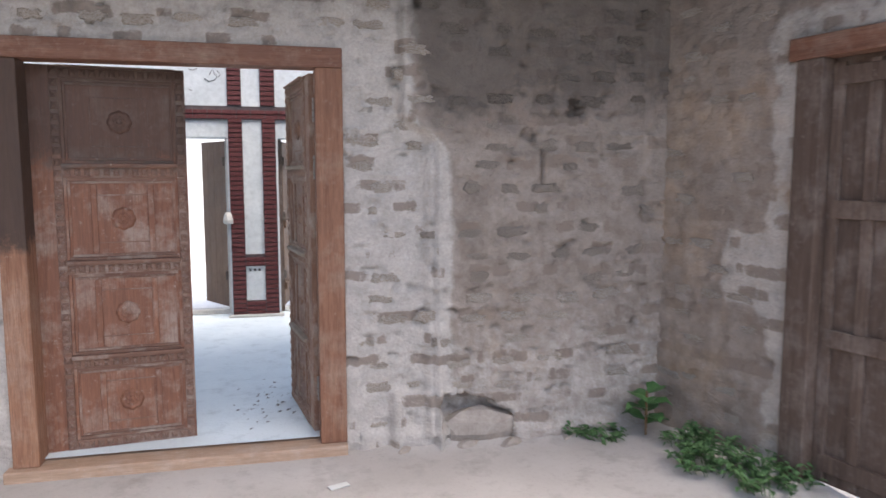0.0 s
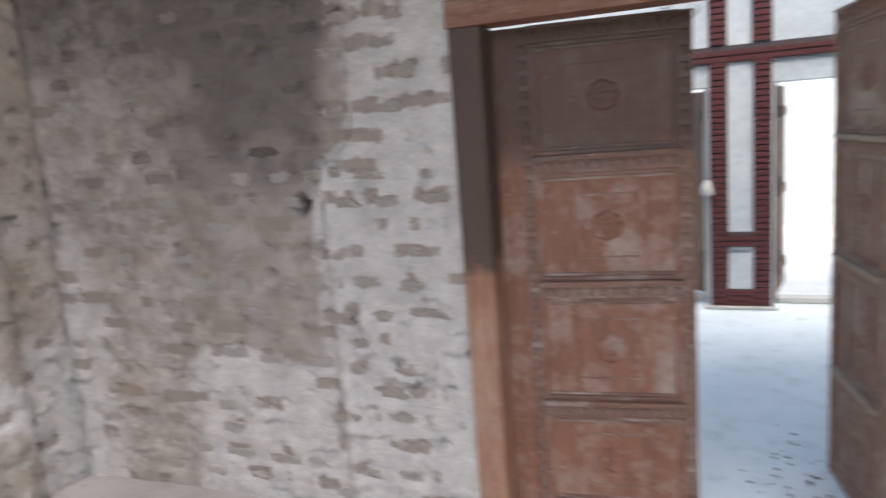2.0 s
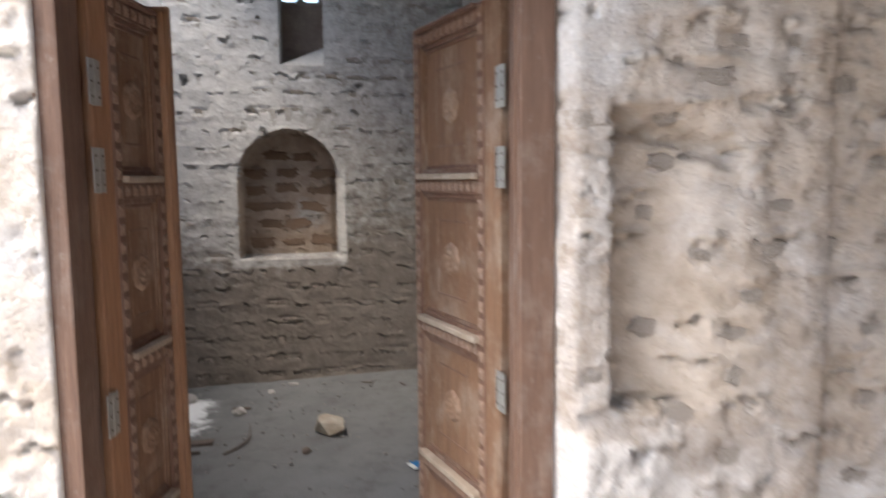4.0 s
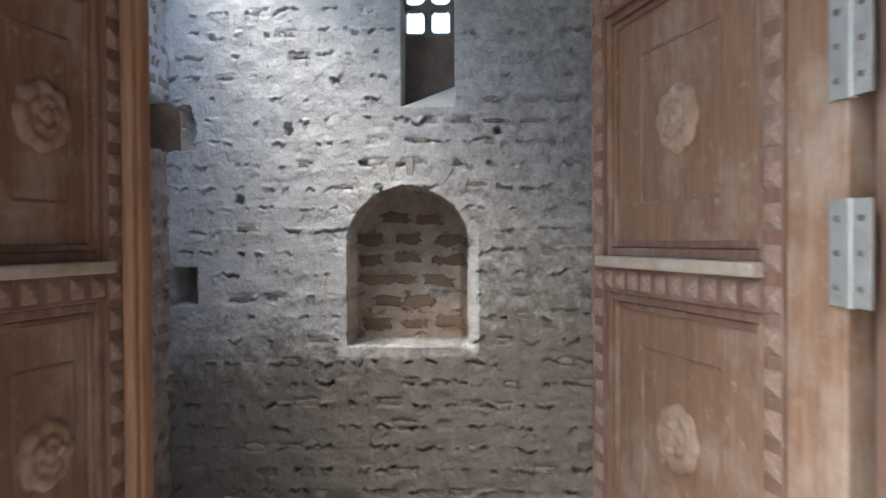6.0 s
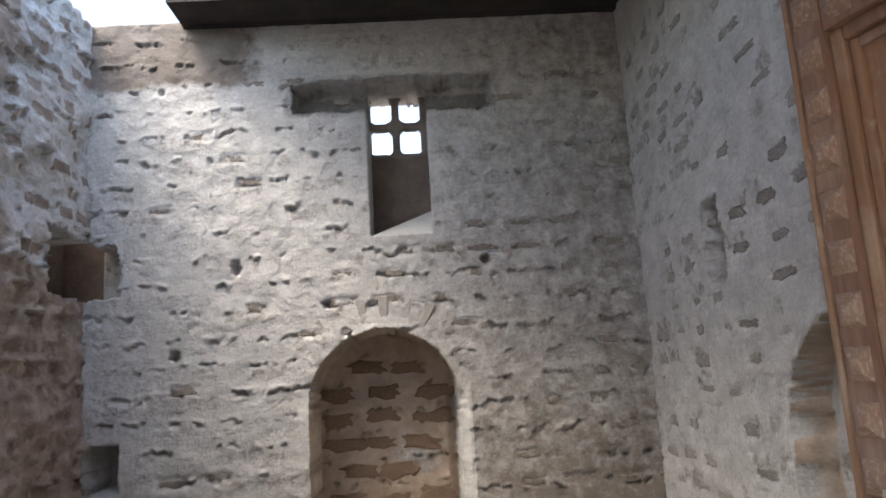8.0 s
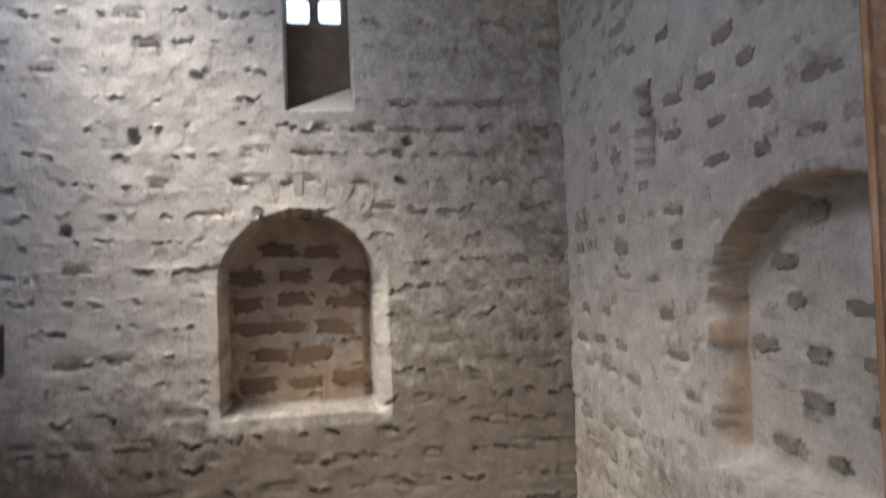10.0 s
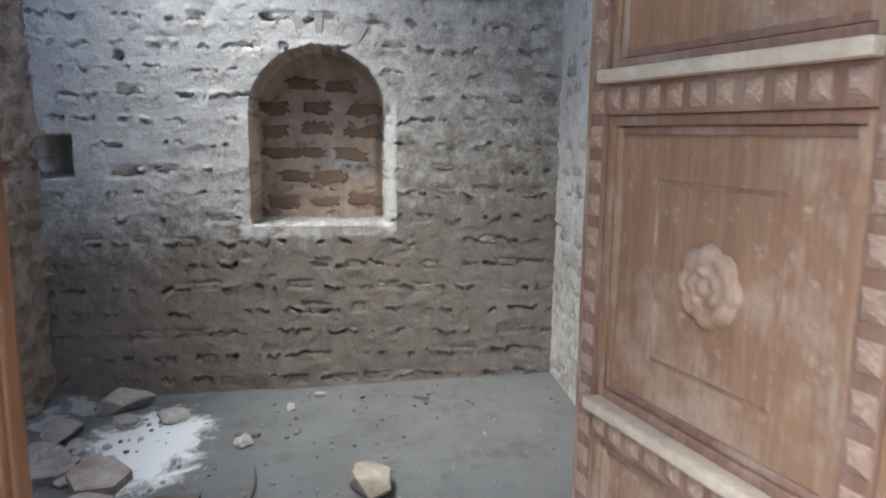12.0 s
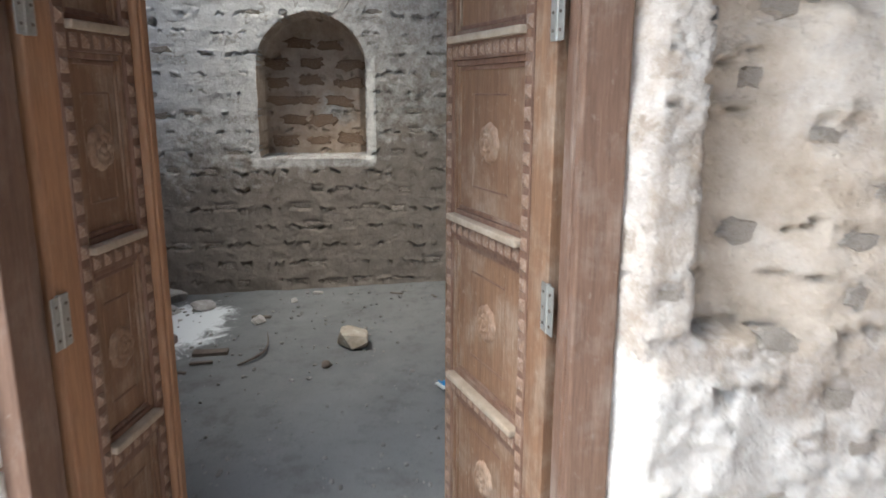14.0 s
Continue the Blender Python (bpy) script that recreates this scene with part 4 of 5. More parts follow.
def stud_mesh(material):
    bm = bmesh.new()
    low = [bm.verts.new((x, 0.0, z)) for x, z in ((-0.5, -0.5), (0.5, -0.5), (0.5, 0.5), (-0.5, 0.5))]
    mid = [bm.verts.new((v.co.x * 0.8, -0.3, v.co.z * 0.8)) for v in low]
    top = [bm.verts.new((v.co.x * 0.3, -0.75, v.co.z * 0.3)) for v in low]
    for a, b in ((low, mid), (mid, top)):
        for i in range(4):
            j = (i + 1) % 4
            bm.faces.new((a[i], a[j], b[j], b[i]))
    bm.faces.new(top)
    bmesh.ops.recalc_face_normals(bm, faces=bm.faces)
    mesh = bpy.data.meshes.new("stud")
    bm.to_mesh(mesh)
    bm.free()
    mesh.materials.append(material)
    return mesh


def carved_leaf(m, width, height, woods, label, side=1, cells=4, split=False, group="carved door leaves", cover=False):
    """A leaf of a carved door: hinge edge at x = 0, front towards -y (side 1) or +y (side -1), foot at z = 0."""
    upright, rail, stud_wood, ledge, rose_wood = woods
    leaf = thing("door_leaf", m, label, "door", group)
    t = 0.022

    def put(name, x0, x1, y0, y1, z0, z1, material, soft=0.004, under=None):
        ys = sorted((y0 * side, y1 * side))
        return timber(name, (x0, x1, *ys, z0, z1), material, under or leaf, "", soft)

    stile, band, free = 0.10, 0.04, 0.008
    put("stile", 0, stile, -t, t, 0, height, m_cover if cover else upright)
    put("stile", width - free, width, -t - 0.005, t, 0, height, upright)
    if cover:
        ys = sorted((-(t + 0.034) * side, (t - 0.004) * side))
        timber("cover_strip", (width + 0.001, width + 0.034, *ys, -0.004, height + 0.03), m_cover, leaf, "plain moulded cover strip", 0.006)
        ys = sorted((-(t + 0.030) * side, -(t + 0.006) * side))
        timber("bead", (width - 0.016, width + 0.0005, *ys, 0.0, height + 0.01), m_cover, leaf, "", 0.007)
    x0, x1 = stile, width - free
    strips = [put("stud_strip", x0, x0 + band, -t - 0.004, t, 0, height, rail), put("stud_strip", x1 - band, x1, -t - 0.004, t, 0, height, rail)]
    a, b = x0 + band, x1 - band
    pitch = height / cells
    stud = stud_mesh(stud_wood)
    rose = rosette_mesh()
    if side < 0:
        for v in rose.verts:
            v.co.y = -v.co.y
        bmesh.ops.reverse_faces(rose, faces=rose.faces)
    rose_data = bpy.data.meshes.new("rosette")
    rose.to_mesh(rose_data)
    rose.free()
    rose_data.materials.append(rose_wood)

    def nail(x, z, sx, sz, under):
        s = new("stud", stud)
        s.parent = under
        s.matrix_basis = Matrix.Translation((x, -(t + 0.004) * side, z)) @ pose(0, 0, 0, 0, 0, 0 if side > 0 else 180) @ Matrix.Diagonal((sx, 0.011, sz, 1))

    for x, strip in ((x0 + band / 2, strips[0]), (x1 - band / 2, strips[1])):
        n = int(height / 0.055)
        for k in range(n):
            nail(x, (k + 0.5) * height / n, band * 0.78, 0.036, strip)
    for c in range(cells):
        z0, z1 = c * pitch, (c + 1) * pitch
        bar = put("rail", a, b, -t - 0.004, t, z1 - 0.062, z1 - 0.012, rail)
        put("ledge", a - 0.002, b + 0.002, -t - 0.024, t, z1 - 0.013, z1 + (0.008 if c < cells - 1 else 0), ledge if c < cells - 1 else rail, 0.006)
        n = max(4, round((b - a) / 0.046))
        for k in range(n):
            nail(a + (k + 0.5) * (b - a) / n, z1 - 0.037, 0.03, 0.034, bar)
        if c == 0:
            bar = put("rail", a, b, -t - 0.004, t, 0.0, 0.05, rail)
            for k in range(n):
                nail(a + (k + 0.5) * (b - a) / n, 0.026, 0.03, 0.03, bar)
        lo, hi = z0 + (0.05 if c == 0 else 0.008), z1 - 0.062
        field = put("panel", a, b, -t + 0.016, t - 0.006, lo, hi, upright, 0.002)
        # moulding round the panel
        for k, w in ((0, 0.016), (1, 0.012)):
            o, y = k * 0.017, -t + 0.004 + k * 0.006
            put("moulding", a + o, a + o + w, y, -t + 0.018, lo + o, hi - o, upright, 0.003, field)
            put("moulding", b - o - w, b - o, y, -t + 0.018, lo + o, hi - o, upright, 0.003, field)
            put("moulding", a + o + w, b - o - w, y, -t + 0.018, hi - o - w, hi - o, rail, 0.003, field)
            put("moulding", a + o + w, b - o - w, y, -t + 0.018, lo + o, lo + o + w, rail, 0.003, field)
        cx, cz, hw, hh = (a + b) / 2, (lo + hi) / 2, (b - a) * 0.25, (hi - lo) * 0.29
        if split and c < 3:
            for x in (cx - hw * 1.0, cx + hw * 1.0):
                put("moulding", x - 0.014, x + 0.014, -t + 0.007, -t + 0.018, lo + 0.034, hi - 0.034, upright, 0.003, field)
        else:
            for x in (cx - hw, cx + hw):
                put("bead", x - 0.003, x + 0.003, -t + 0.0142, -t + 0.018, cz - hh, cz + hh, upright, 0.001, field)
        for z in (cz - hh, cz + hh):
            put("bead", cx - hw + 0.003, cx + hw - 0.003, -t + 0.0142, -t + 0.018, z - 0.003, z + 0.003, rail, 0.001, field)
        r = new("rosette", rose_data)
        r.parent = field
        r.matrix_basis = Matrix.Translation((cx, (-t + 0.017) * side, cz)) @ Matrix.Diagonal((1.0, 1.0, 1.0, 1))
    return leaf


def hinge(x, y, z, turn, parent=None):
    h = thing("hinge", Matrix.Translation((x, y, z)) @ pose(0, 0, 0, 0, 0, turn), "galvanised steel butt hinge screwed to the door frame", "hinge", "door hinges")
    timber("plate", (-0.034, -0.004, -0.004, 0.0, -0.062, 0.062), m_steel, h, "", 0.001)
    timber("plate", (0.004, 0.034, -0.004, 0.0, -0.062, 0.062), m_steel, h, "", 0.001)
    bm = bmesh.new()
    bmesh.ops.create_cone(bm, cap_ends=True, segments=10, radius1=0.0065, radius2=0.0065, depth=0.126)
    part("pin", bm, m_steel, h)
    for x in (-0.02, 0.02):
        for z in (-0.04, 0.0, 0.04):
            bm = bmesh.new()
            bmesh.ops.create_cone(bm, cap_ends=True, segments=8, radius1=0.004, radius2=0.0035, depth=0.003)
            s = part("screw", bm, m_charred, h)
            s.matrix_basis = pose(x, -0.0052, z, 90)
    return h


RED = (m_red_wood, m_red_rail, m_red_rail, m_red_rail, m_red_wood)
TAN = (m_tan_wood, m_tan_rail, m_stud_wood, m_dust, m_rose_wood)


def turn_of(a, b):
    return math.degrees(math.atan2(b[1] - a[1], b[0] - a[0]))


m_sill = wood_material("worn_sill_wood", (0.56, 0.40, 0.30), (0.38, 0.25, 0.17), "x", (0.55, 0.46, 0.40), 0.5)

# first door, in the north wall
door_1 = thing("door_1", Matrix.Identity(4), "heavy red-brown timber door frame set in the mud wall", "door frame", kind="structure")
X0, X1, TOP = DOOR1
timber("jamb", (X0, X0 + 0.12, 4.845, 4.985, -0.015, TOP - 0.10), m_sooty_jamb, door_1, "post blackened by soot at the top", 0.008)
timber("jamb", (X1 - 0.14, X1, 4.845, 4.985, -0.015, TOP - 0.10), m_frame_wood, door_1, "", 0.008)
timber("head", (X0 - 0.01, X1, 4.84, 4.985, TOP - 0.10, TOP), m_head_wood, door_1, "", 0.008)
timber("sill", (X0 - 0.03, X1, 4.80, 4.985, -0.14, -0.015), m_sill, door_1, "pale worn timber sill", 0.01)
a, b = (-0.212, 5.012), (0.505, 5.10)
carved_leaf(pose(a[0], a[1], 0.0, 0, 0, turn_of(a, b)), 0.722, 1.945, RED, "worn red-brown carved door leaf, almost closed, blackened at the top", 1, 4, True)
a, b = (1.155, 5.0), (1.045, 5.67)
carved_leaf(pose(a[0], a[1], 0.0, 0, 0, turn_of(a, b)), 0.68, 1.94, (m_red_lit, m_red_lit, m_red_lit, m_dust, m_red_lit), "worn red-brown carved door leaf, standing open inwards", -1, 4, True)
for z in (0.25, 1.45, 1.75):
    hinge(1.158, 4.993, z, -90)

# second door, into the store
door_2 = thing("door_2", Matrix.Identity(4), "brown planed timber door frame in the broken mud wall", "door frame", kind="structure")
Y0, Y1, TOP = DOOR2
timber("jamb", (-2.68, -2.548, Y1 - 0.105, Y1, -0.06, TOP - 0.09), m_frame2, door_2, "", 0.006)
timber("jamb", (-2.68, -2.515, Y0, Y0 + 0.066, -0.06, TOP - 0.09), m_frame2, door_2, "", 0.006)
timber("head", (-2.675, -2.52, Y0, Y1, TOP - 0.09, TOP), m_frame2, door_2, "", 0.006)
timber("sill", (-2.675, -2.475, Y0, Y1, -0.10, -0.06), m_frame2, door_2, "", 0.006)
timber("stop", (-2.60, -2.58, Y1 - 0.112, Y1 - 0.10, -0.05, TOP - 0.1), m_frame2, door_2, "", 0.003)
a, b = (-2.703, 3.641), (-3.335, 3.456)
carved_leaf(pose(a[0], a[1], STORE_FLOOR + 0.01, 0, 0, turn_of(a, b)), 0.65, 2.15, TAN, "tan carved wooden door leaf with rosettes, open inwards", -1)
a, b = (-2.70, 2.448), (-3.118, 2.533)
carved_leaf(pose(a[0], a[1], STORE_FLOOR + 0.01, 0, 0, turn_of(a, b)), 0.43, 2.15, TAN, "narrow tan carved door leaf with a proud cover strip, open inwards", 1, cover=True)
for z in (0.36, 0.995, 1.69, 1.93):
    hinge(-2.686, 3.619, z, 10)
    hinge(-2.688, 2.478, z, 172)

# third door, in the askew wall
door_3 = thing("door_3", east_m, "weathered brown door frame with a closed grey plank door", "door", kind="structure")
U0, U1, TOP = DOOR3
timber("jamb", (U0, U0 + 0.13, -0.03, 0.12, -0.02, TOP - 0.1), m_grey_wood, door_3, "", 0.008)
timber("jamb", (U1 - 0.13, U1, -0.03, 0.12, -0.02, TOP - 0.1), m_grey_wood, door_3, "", 0.008)
timber("head", (U0 - 0.04, U1 + 0.04, -0.035, 0.12, TOP - 0.1, TOP), m_head_wood, door_3, "", 0.008)
leaf = part("leaf", beam(bmesh.new(), U0 + 0.13, (U0 + U1) / 2 - 0.003, 0.06, 0.10, 0.0, TOP - 0.1, 0.004), m_grey_wood, door_3, "grey weathered leaf")
part("leaf", beam(bmesh.new(), (U0 + U1) / 2 + 0.003, U1 - 0.13, 0.06, 0.10, 0.0, TOP - 0.1, 0.004), m_grey_wood, door_3, "grey weathered leaf")
for k in range(4):
    timber("rail", (U0 + 0.16, (U0 + U1) / 2 - 0.04, 0.035, 0.06, 0.06 + k * 0.58, 0.14 + k * 0.58), m_grey_wood, leaf, "", 0.004)
for x in (U0 + 0.13, U0 + 0.29, (U0 + U1) / 2 - 0.06):
    timber("stile", (x + 0.003, x + 0.055, 0.04, 0.0595, 0.02, TOP - 0.12), m_grey_wood, leaf, "", 0.004)

# doors of the bright room, pushed outwards
for k, (x, way, wide) in enumerate(((0.44, 122, 0.52), (0.975, 80, 0.5))):
    d = thing("plank_door_leaf", pose(x, PIER + 0.33, 0.05, 0, 0, way), "plain brown plank door leaf pushed open to the daylight", "door", "doors of the bright room")
    for c in range(4):
        timber("plank", (c * wide / 4 + 0.001, (c + 1) * wide / 4 - 0.001, -0.015, 0.015, 0, 1.70), m_room_door, d, "", 0.003)
    for z in (0.2, 0.85, 1.5):
        timber("batten", (0.01, wide - 0.01, -0.035, -0.0155, z - 0.04, z + 0.04), m_room_door, d, "", 0.004)
for k, (x0, x1) in enumerate(((-0.62, 0.465), (0.948, 2.02))):
    f = thing(f"door_{k + 4}", Matrix.Identity(4), "slim pale door frame of the bright room", "door frame", kind="structure")
    timber("jamb", (x0, x0 + 0.035, PIER + 0.22, PIER + 0.30, 0, 1.77), m_grey_wood, f)
    timber("jamb", (x1 - 0.035, x1, PIER + 0.22, PIER + 0.30, 0, 1.77), m_cement, f)
    timber("sill", (x0 + 0.035, x1 - 0.035, PIER + 0.20, PIER + 0.32, 0.004, 0.05), m_cement, f)
    for z in (0.35, 0.95, 1.5):
        timber("hinge", (x1 - 0.06, x1 - 0.036, PIER + 0.18, PIER + 0.22, z, z + 0.09), m_charred, f) if k == 0 else timber("hinge", (x0 + 0.036, x0 + 0.06, PIER + 0.18, PIER + 0.22, z, z + 0.09), m_charred, f)


# ---- small things ----
def chipped(radius, seed, squash=(1, 1, 0.8)):
    """A broken stone: the hull of a few points, with chipped edges, flat foot at z = 0."""
    rng = random.Random(seed)
    bm = bmesh.new()
    for k in range(15):
        d = Vector((rng.gauss(0, 1), rng.gauss(0, 1), rng.gauss(0, 1))).normalized() * radius * rng.uniform(0.85, 1.1)
        bm.verts.new((d.x * squash[0], d.y * squash[1], max(-0.5 * radius, min(0.62 * radius, d.z)) * squash[2]))
    hull = bmesh.ops.convex_hull(bm, input=list(bm.verts))
    bmesh.ops.delete(bm, geom=list({g for g in hull["geom_interior"] + hull["geom_unused"] if isinstance(g, bmesh.types.BMVert)}), context="VERTS")
    bmesh.ops.dissolve_limit(bm, angle_limit=radians(14), verts=bm.verts, edges=bm.edges)
    bmesh.ops.bevel(bm, geom=list(bm.edges), offset=radius * 0.06, segments=2, profile=0.6, affect="EDGES")
    bmesh.ops.triangulate(bm, faces=bm.faces)
    for v in bm.verts:
        v.co += noise.noise_vector(v.co * 40) * radius * 0.03
    low = min(v.co.z for v in bm.verts)
    for v in bm.verts:
        v.co.z -= low
    return bm


def place_lump(name, x, y, z, r, seed, material, label, category, squash=(1, 1, 0.7), rugged=0.35, turn=0, group="", level=2):
    ob = finish(name, lump(r, seed, squash, rugged, level), material, None, label)
    ob.matrix_world = pose(x, y, z, 0, 0, turn)
    return tagged(ob, category=category, group=group)


stone = finish("stone", chipped(0.115, 7, (1.05, 0.95, 0.95)), m_stone, None, "tan broken stone with flat faces lying on the earth floor")
stone.matrix_world = pose(-4.96, 3.08, STORE_FLOOR - 0.008 + store_tilt(0, 3.08), 0, 0, 25)
tagged(stone, category="stone")
place_lump("pebble", -4.68, 2.93, STORE_FLOOR + store_tilt(0, 2.93) - 0.004, 0.035, 6, m_charred, "small dark lump on the earth floor", "stone", (1.2, 0.8, 0.6), 0.4)
rng = random.Random(12)
for k in range(60):
    x, y = rng.uniform(-6.2, -4.6), SOUTH + 0.05 + abs(rng.gauss(0, 0.38))
    if y > 2.6 or y < 2.1 and x > -5.3:
        continue
    r = rng.choice((0.02, 0.028, 0.035, 0.05, 0.08))
    place_lump("rubble_chunk", x, y, STORE_FLOOR + store_tilt(x, y) - 0.004, r, 20 + k, m_rubble, "grey chunk of fallen plaster on the floor", "rubble", (1.2, 0.9, 0.5), 0.5, rng.uniform(0, 180), "fallen rubble", 1 if r < 0.04 else 2)
for x, y, r, seed, q in ((-6.1, 1.68, 0.14, 3, (1.25, 0.9, 0.75)), (-5.72, 1.50, 0.13, 5, (1.2, 0.9, 0.7)), (-5.45, 1.47, 0.11, 8, (1.2, 1.0, 0.6)), (-5.25, 1.72, 0.07, 9, (1.2, 1.0, 0.6)), (-5.95, 2.62, 0.05, 10, (1.3, 0.8, 0.5)), (-6.12, 2.78, 0.04, 12, (1.2, 1.0, 0.7))):
    chunk = finish("rubble_chunk", chipped(r, seed, q), m_rubble, None, "large angular grey chunk of fallen plaster on the floor")
    chunk.matrix_world = pose(x, y, STORE_FLOOR - 0.012 + store_tilt(x, y), 0, 0, seed * 37)
    tagged(chunk, category="rubble", group="fallen rubble")
for k, (x, y, turn, long, wide, tall) in enumerate(((-4.985, 2.255, 92, 0.20, 0.07, 0.02), (-4.82, 2.24, 96, 0.12, 0.02, 0.012), (-4.72, 2.12, 75, 0.13, 0.018, 0.01), (-5.6, 2.45, 80, 0.12, 0.03, 0.012), (-5.95, 3.35, 60, 0.10, 0.012, 0.008), (-5.85, 3.62, 20, 0.09, 0.012, 0.008))):
    bm = beam(bmesh.new(), -long / 2, long / 2, -wide / 2, wide / 2, 0, tall, 0.003, 0.014, k)
    s = finish("wood_splinter", bm, m_charred, None, "dark broken splinter of wood on the floor")
    s.matrix_world = pose(x, y, STORE_FLOOR + 0.006 + store_tilt(x, y), 0, 0, turn)
    tagged(s, category="debris", group="broken wood")
for k, (x, y, turn, w, d) in enumerate(((-5.22, 1.86, 25, 0.26, 0.2), (-4.93, 1.90, 50, 0.2, 0.17), (-5.32, 1.62, 10, 0.2, 0.15), (-4.70, 1.80, 35, 0.2, 0.15))):
    bm = bmesh.new()
    rim = [bm.verts.new((w * math.cos(q) * rng.uniform(0.55, 0.75), d * math.sin(q) * rng.uniform(0.6, 0.8), 0)) for q in (0.4, 1.3, 2.5, 3.4, 4.4, 5.6)]
    f = bmesh.ops.extrude_face_region(bm, geom=[bm.faces.new(rim)])
    bmesh.ops.translate(bm, vec=(0, 0, 0.045), verts=[g for g in f["geom"] if isinstance(g, bmesh.types.BMVert)])
    bmesh.ops.recalc_face_normals(bm, faces=bm.faces)
    s = finish("broken_tile", bm, m_tile, None, "broken reddish floor tile under pale dust")
    s.matrix_world = pose(x, y, STORE_FLOOR + 0.004 + store_tilt(x, y), rng.uniform(-3, 3), rng.uniform(-3, 3), turn)
    tagged(s, category="tile", group="broken tiles")
twig = bpy.data.curves.new("twig", "CURVE")
twig.dimensions, twig.bevel_depth, twig.bevel_resolution = "3D", 0.005, 2
line = twig.splines.new("BEZIER")
line.bezier_points.add(3)
for p, (x, y, z, q) in zip(line.bezier_points, ((-4.75, 2.45, 0.0, 1.2), (-4.86, 2.55, 0.012, 1.6), (-5.03, 2.57, 0.008, 0.9), (-5.19, 2.55, 0.03, 0.4))):
    p.co, p.radius = (x, y, STORE_FLOOR + 0.012 + z + store_tilt(x, y)), q
    p.handle_left_type = p.handle_right_type = "AUTO"
twig.materials.append(m_charred)
tagged(new("twig", twig), "bent dark twig lying on the earth floor", "twig")
crumbs = bmesh.new()
for k in range(450):
    x, y = rng.uniform(-6.2, -3.3), rng.uniform(1.35, 4.1)
    c = bmesh.ops.create_icosphere(crumbs, subdivisions=1, radius=rng.choice((0.005, 0.007, 0.010, 0.015)))["verts"]
    q = Vector((rng.uniform(0.8, 1.5), rng.uniform(0.7, 1.2), rng.uniform(0.4, 0.7)))
    for v in c:
        v.co = Vector((v.co.x * q.x + x, v.co.y * q.y + y, v.co.z * q.z + STORE_FLOOR + 0.004 + store_tilt(x, y)))
tagged(finish("crumbs", crumbs, m_crumb, None, "scattered crumbs of plaster on the floor"), category="rubble", kind="stuff")
packet = thing("foil_packet", pose(-4.30, 3.57, STORE_FLOOR + 0.006 + store_tilt(0, 3.57), 0, 0, 25), "crumpled blue foil packet on the floor", "packet")
bm = bmesh.new()
bmesh.ops.create_grid(bm, x_segments=10, y_segments=10, size=0.5)
for v in bm.verts:
    v.co = Vector((v.co.x * 0.085, v.co.y * 0.11, 0.018 + 0.016 * noise.noise(v.co * 5)))
bmesh.ops.solidify(bm, geom=list(bm.faces), thickness=0.012)
part("wrapper", bm, m_blue, packet)
timber("label", (-0.04, 0.04, -0.075, -0.052, 0.006, 0.014), m_paper, packet, "pale torn end", 0.002)
scrap = timber("paper_scrap", (-0.05, 0.05, -0.022, 0.022, 0, 0.006), m_paper, None, "small pale scrap of card on the hall floor", 0.002)
scrap.matrix_world = pose(1.22, 4.42, HALL_FLOOR + 0.004, 0, 0, 20)
tagged(scrap, category="scrap")

litter = bmesh.new()
for k in range(46):
    x, y = rng.gauss(0.86, 0.10), rng.gauss(5.55, 0.22)
    leaf_flat = [litter.verts.new((x + dx, y + dy, 0.006 + dz)) for dx, dy, dz in ((0, 0, 0), (rng.uniform(0.01, 0.03), rng.uniform(-0.02, 0.02), 0.008), (rng.uniform(0.0, 0.02), rng.uniform(0.01, 0.03), 0.004))]
    litter.faces.new(leaf_flat)
tagged(finish("leaf_litter", litter, m_charred, None, "dry dark leaf litter on the pale floor"), category="litter", kind="stuff")
place_lump("corner_stone", 0.462, PIER - 0.02, 0.93, 0.055, 91, m_cement, "rounded pale lump on the corner of the pier", "stone", (0.9, 0.9, 1.4), 0.2)

# boulders in the hollow at the foot of the north wall
for k, (x, y, r, q) in enumerate(((2.04, 4.87, 0.17, (1.5, 0.6, 0.75)), (2.36, 4.86, 0.09, (1.4, 0.6, 0.5)), (1.95, 4.78, 0.05, (1.4, 0.8, 0.6)), (2.2, 4.76, 0.06, (1.5, 0.7, 0.5)), (2.55, 4.79, 0.05, (1.6, 0.7, 0.6)), (1.6, 4.78, 0.04, (1.5, 0.7, 0.6)))):
    place_lump("foot_stone", x, y, HALL_FLOOR - 0.01, r, 50 + k, m_mud_lump, "rounded stone at the foot of the mud wall", "stone", q, 0.3, 10 * k, "stones at the wall foot")


# green painted scallops low on the wall beside the store door
scallops = thing("painted_scallop", Matrix.Translation((-2.45, 0, 0)) @ pose(0, 0, 0, 0, 0, 90), "pale green painted scallops on the plaster beside the door", "painted panel")
for cu, cz, r, out in ((3.81, 0.40, 0.12, 0.0), (3.99, 0.24, 0.11, 0.007)):
    bm = bmesh.new()
    outline = [(cu + r * math.cos(a) * (1 + 0.025 * math.sin(7 * a)), cz + r * 1.1 * math.sin(a) + 0.004 * math.sin(13 * a)) for a in np.linspace(0, math.pi, 33)] + [(cu - r, -0.06), (cu + r, -0.06)]
    face = bm.faces.new([bm.verts.new((x, -out, z)) for x, z in outline])
    thick = bmesh.ops.extrude_face_region(bm, geom=[face])
    bmesh.ops.translate(bm, vec=(0, 0.05, 0), verts=[g for g in thick["geom"] if isinstance(g, bmesh.types.BMVert)])
    bmesh.ops.recalc_face_normals(bm, faces=bm.faces)
    part("scallop", bm, m_green, scallops)
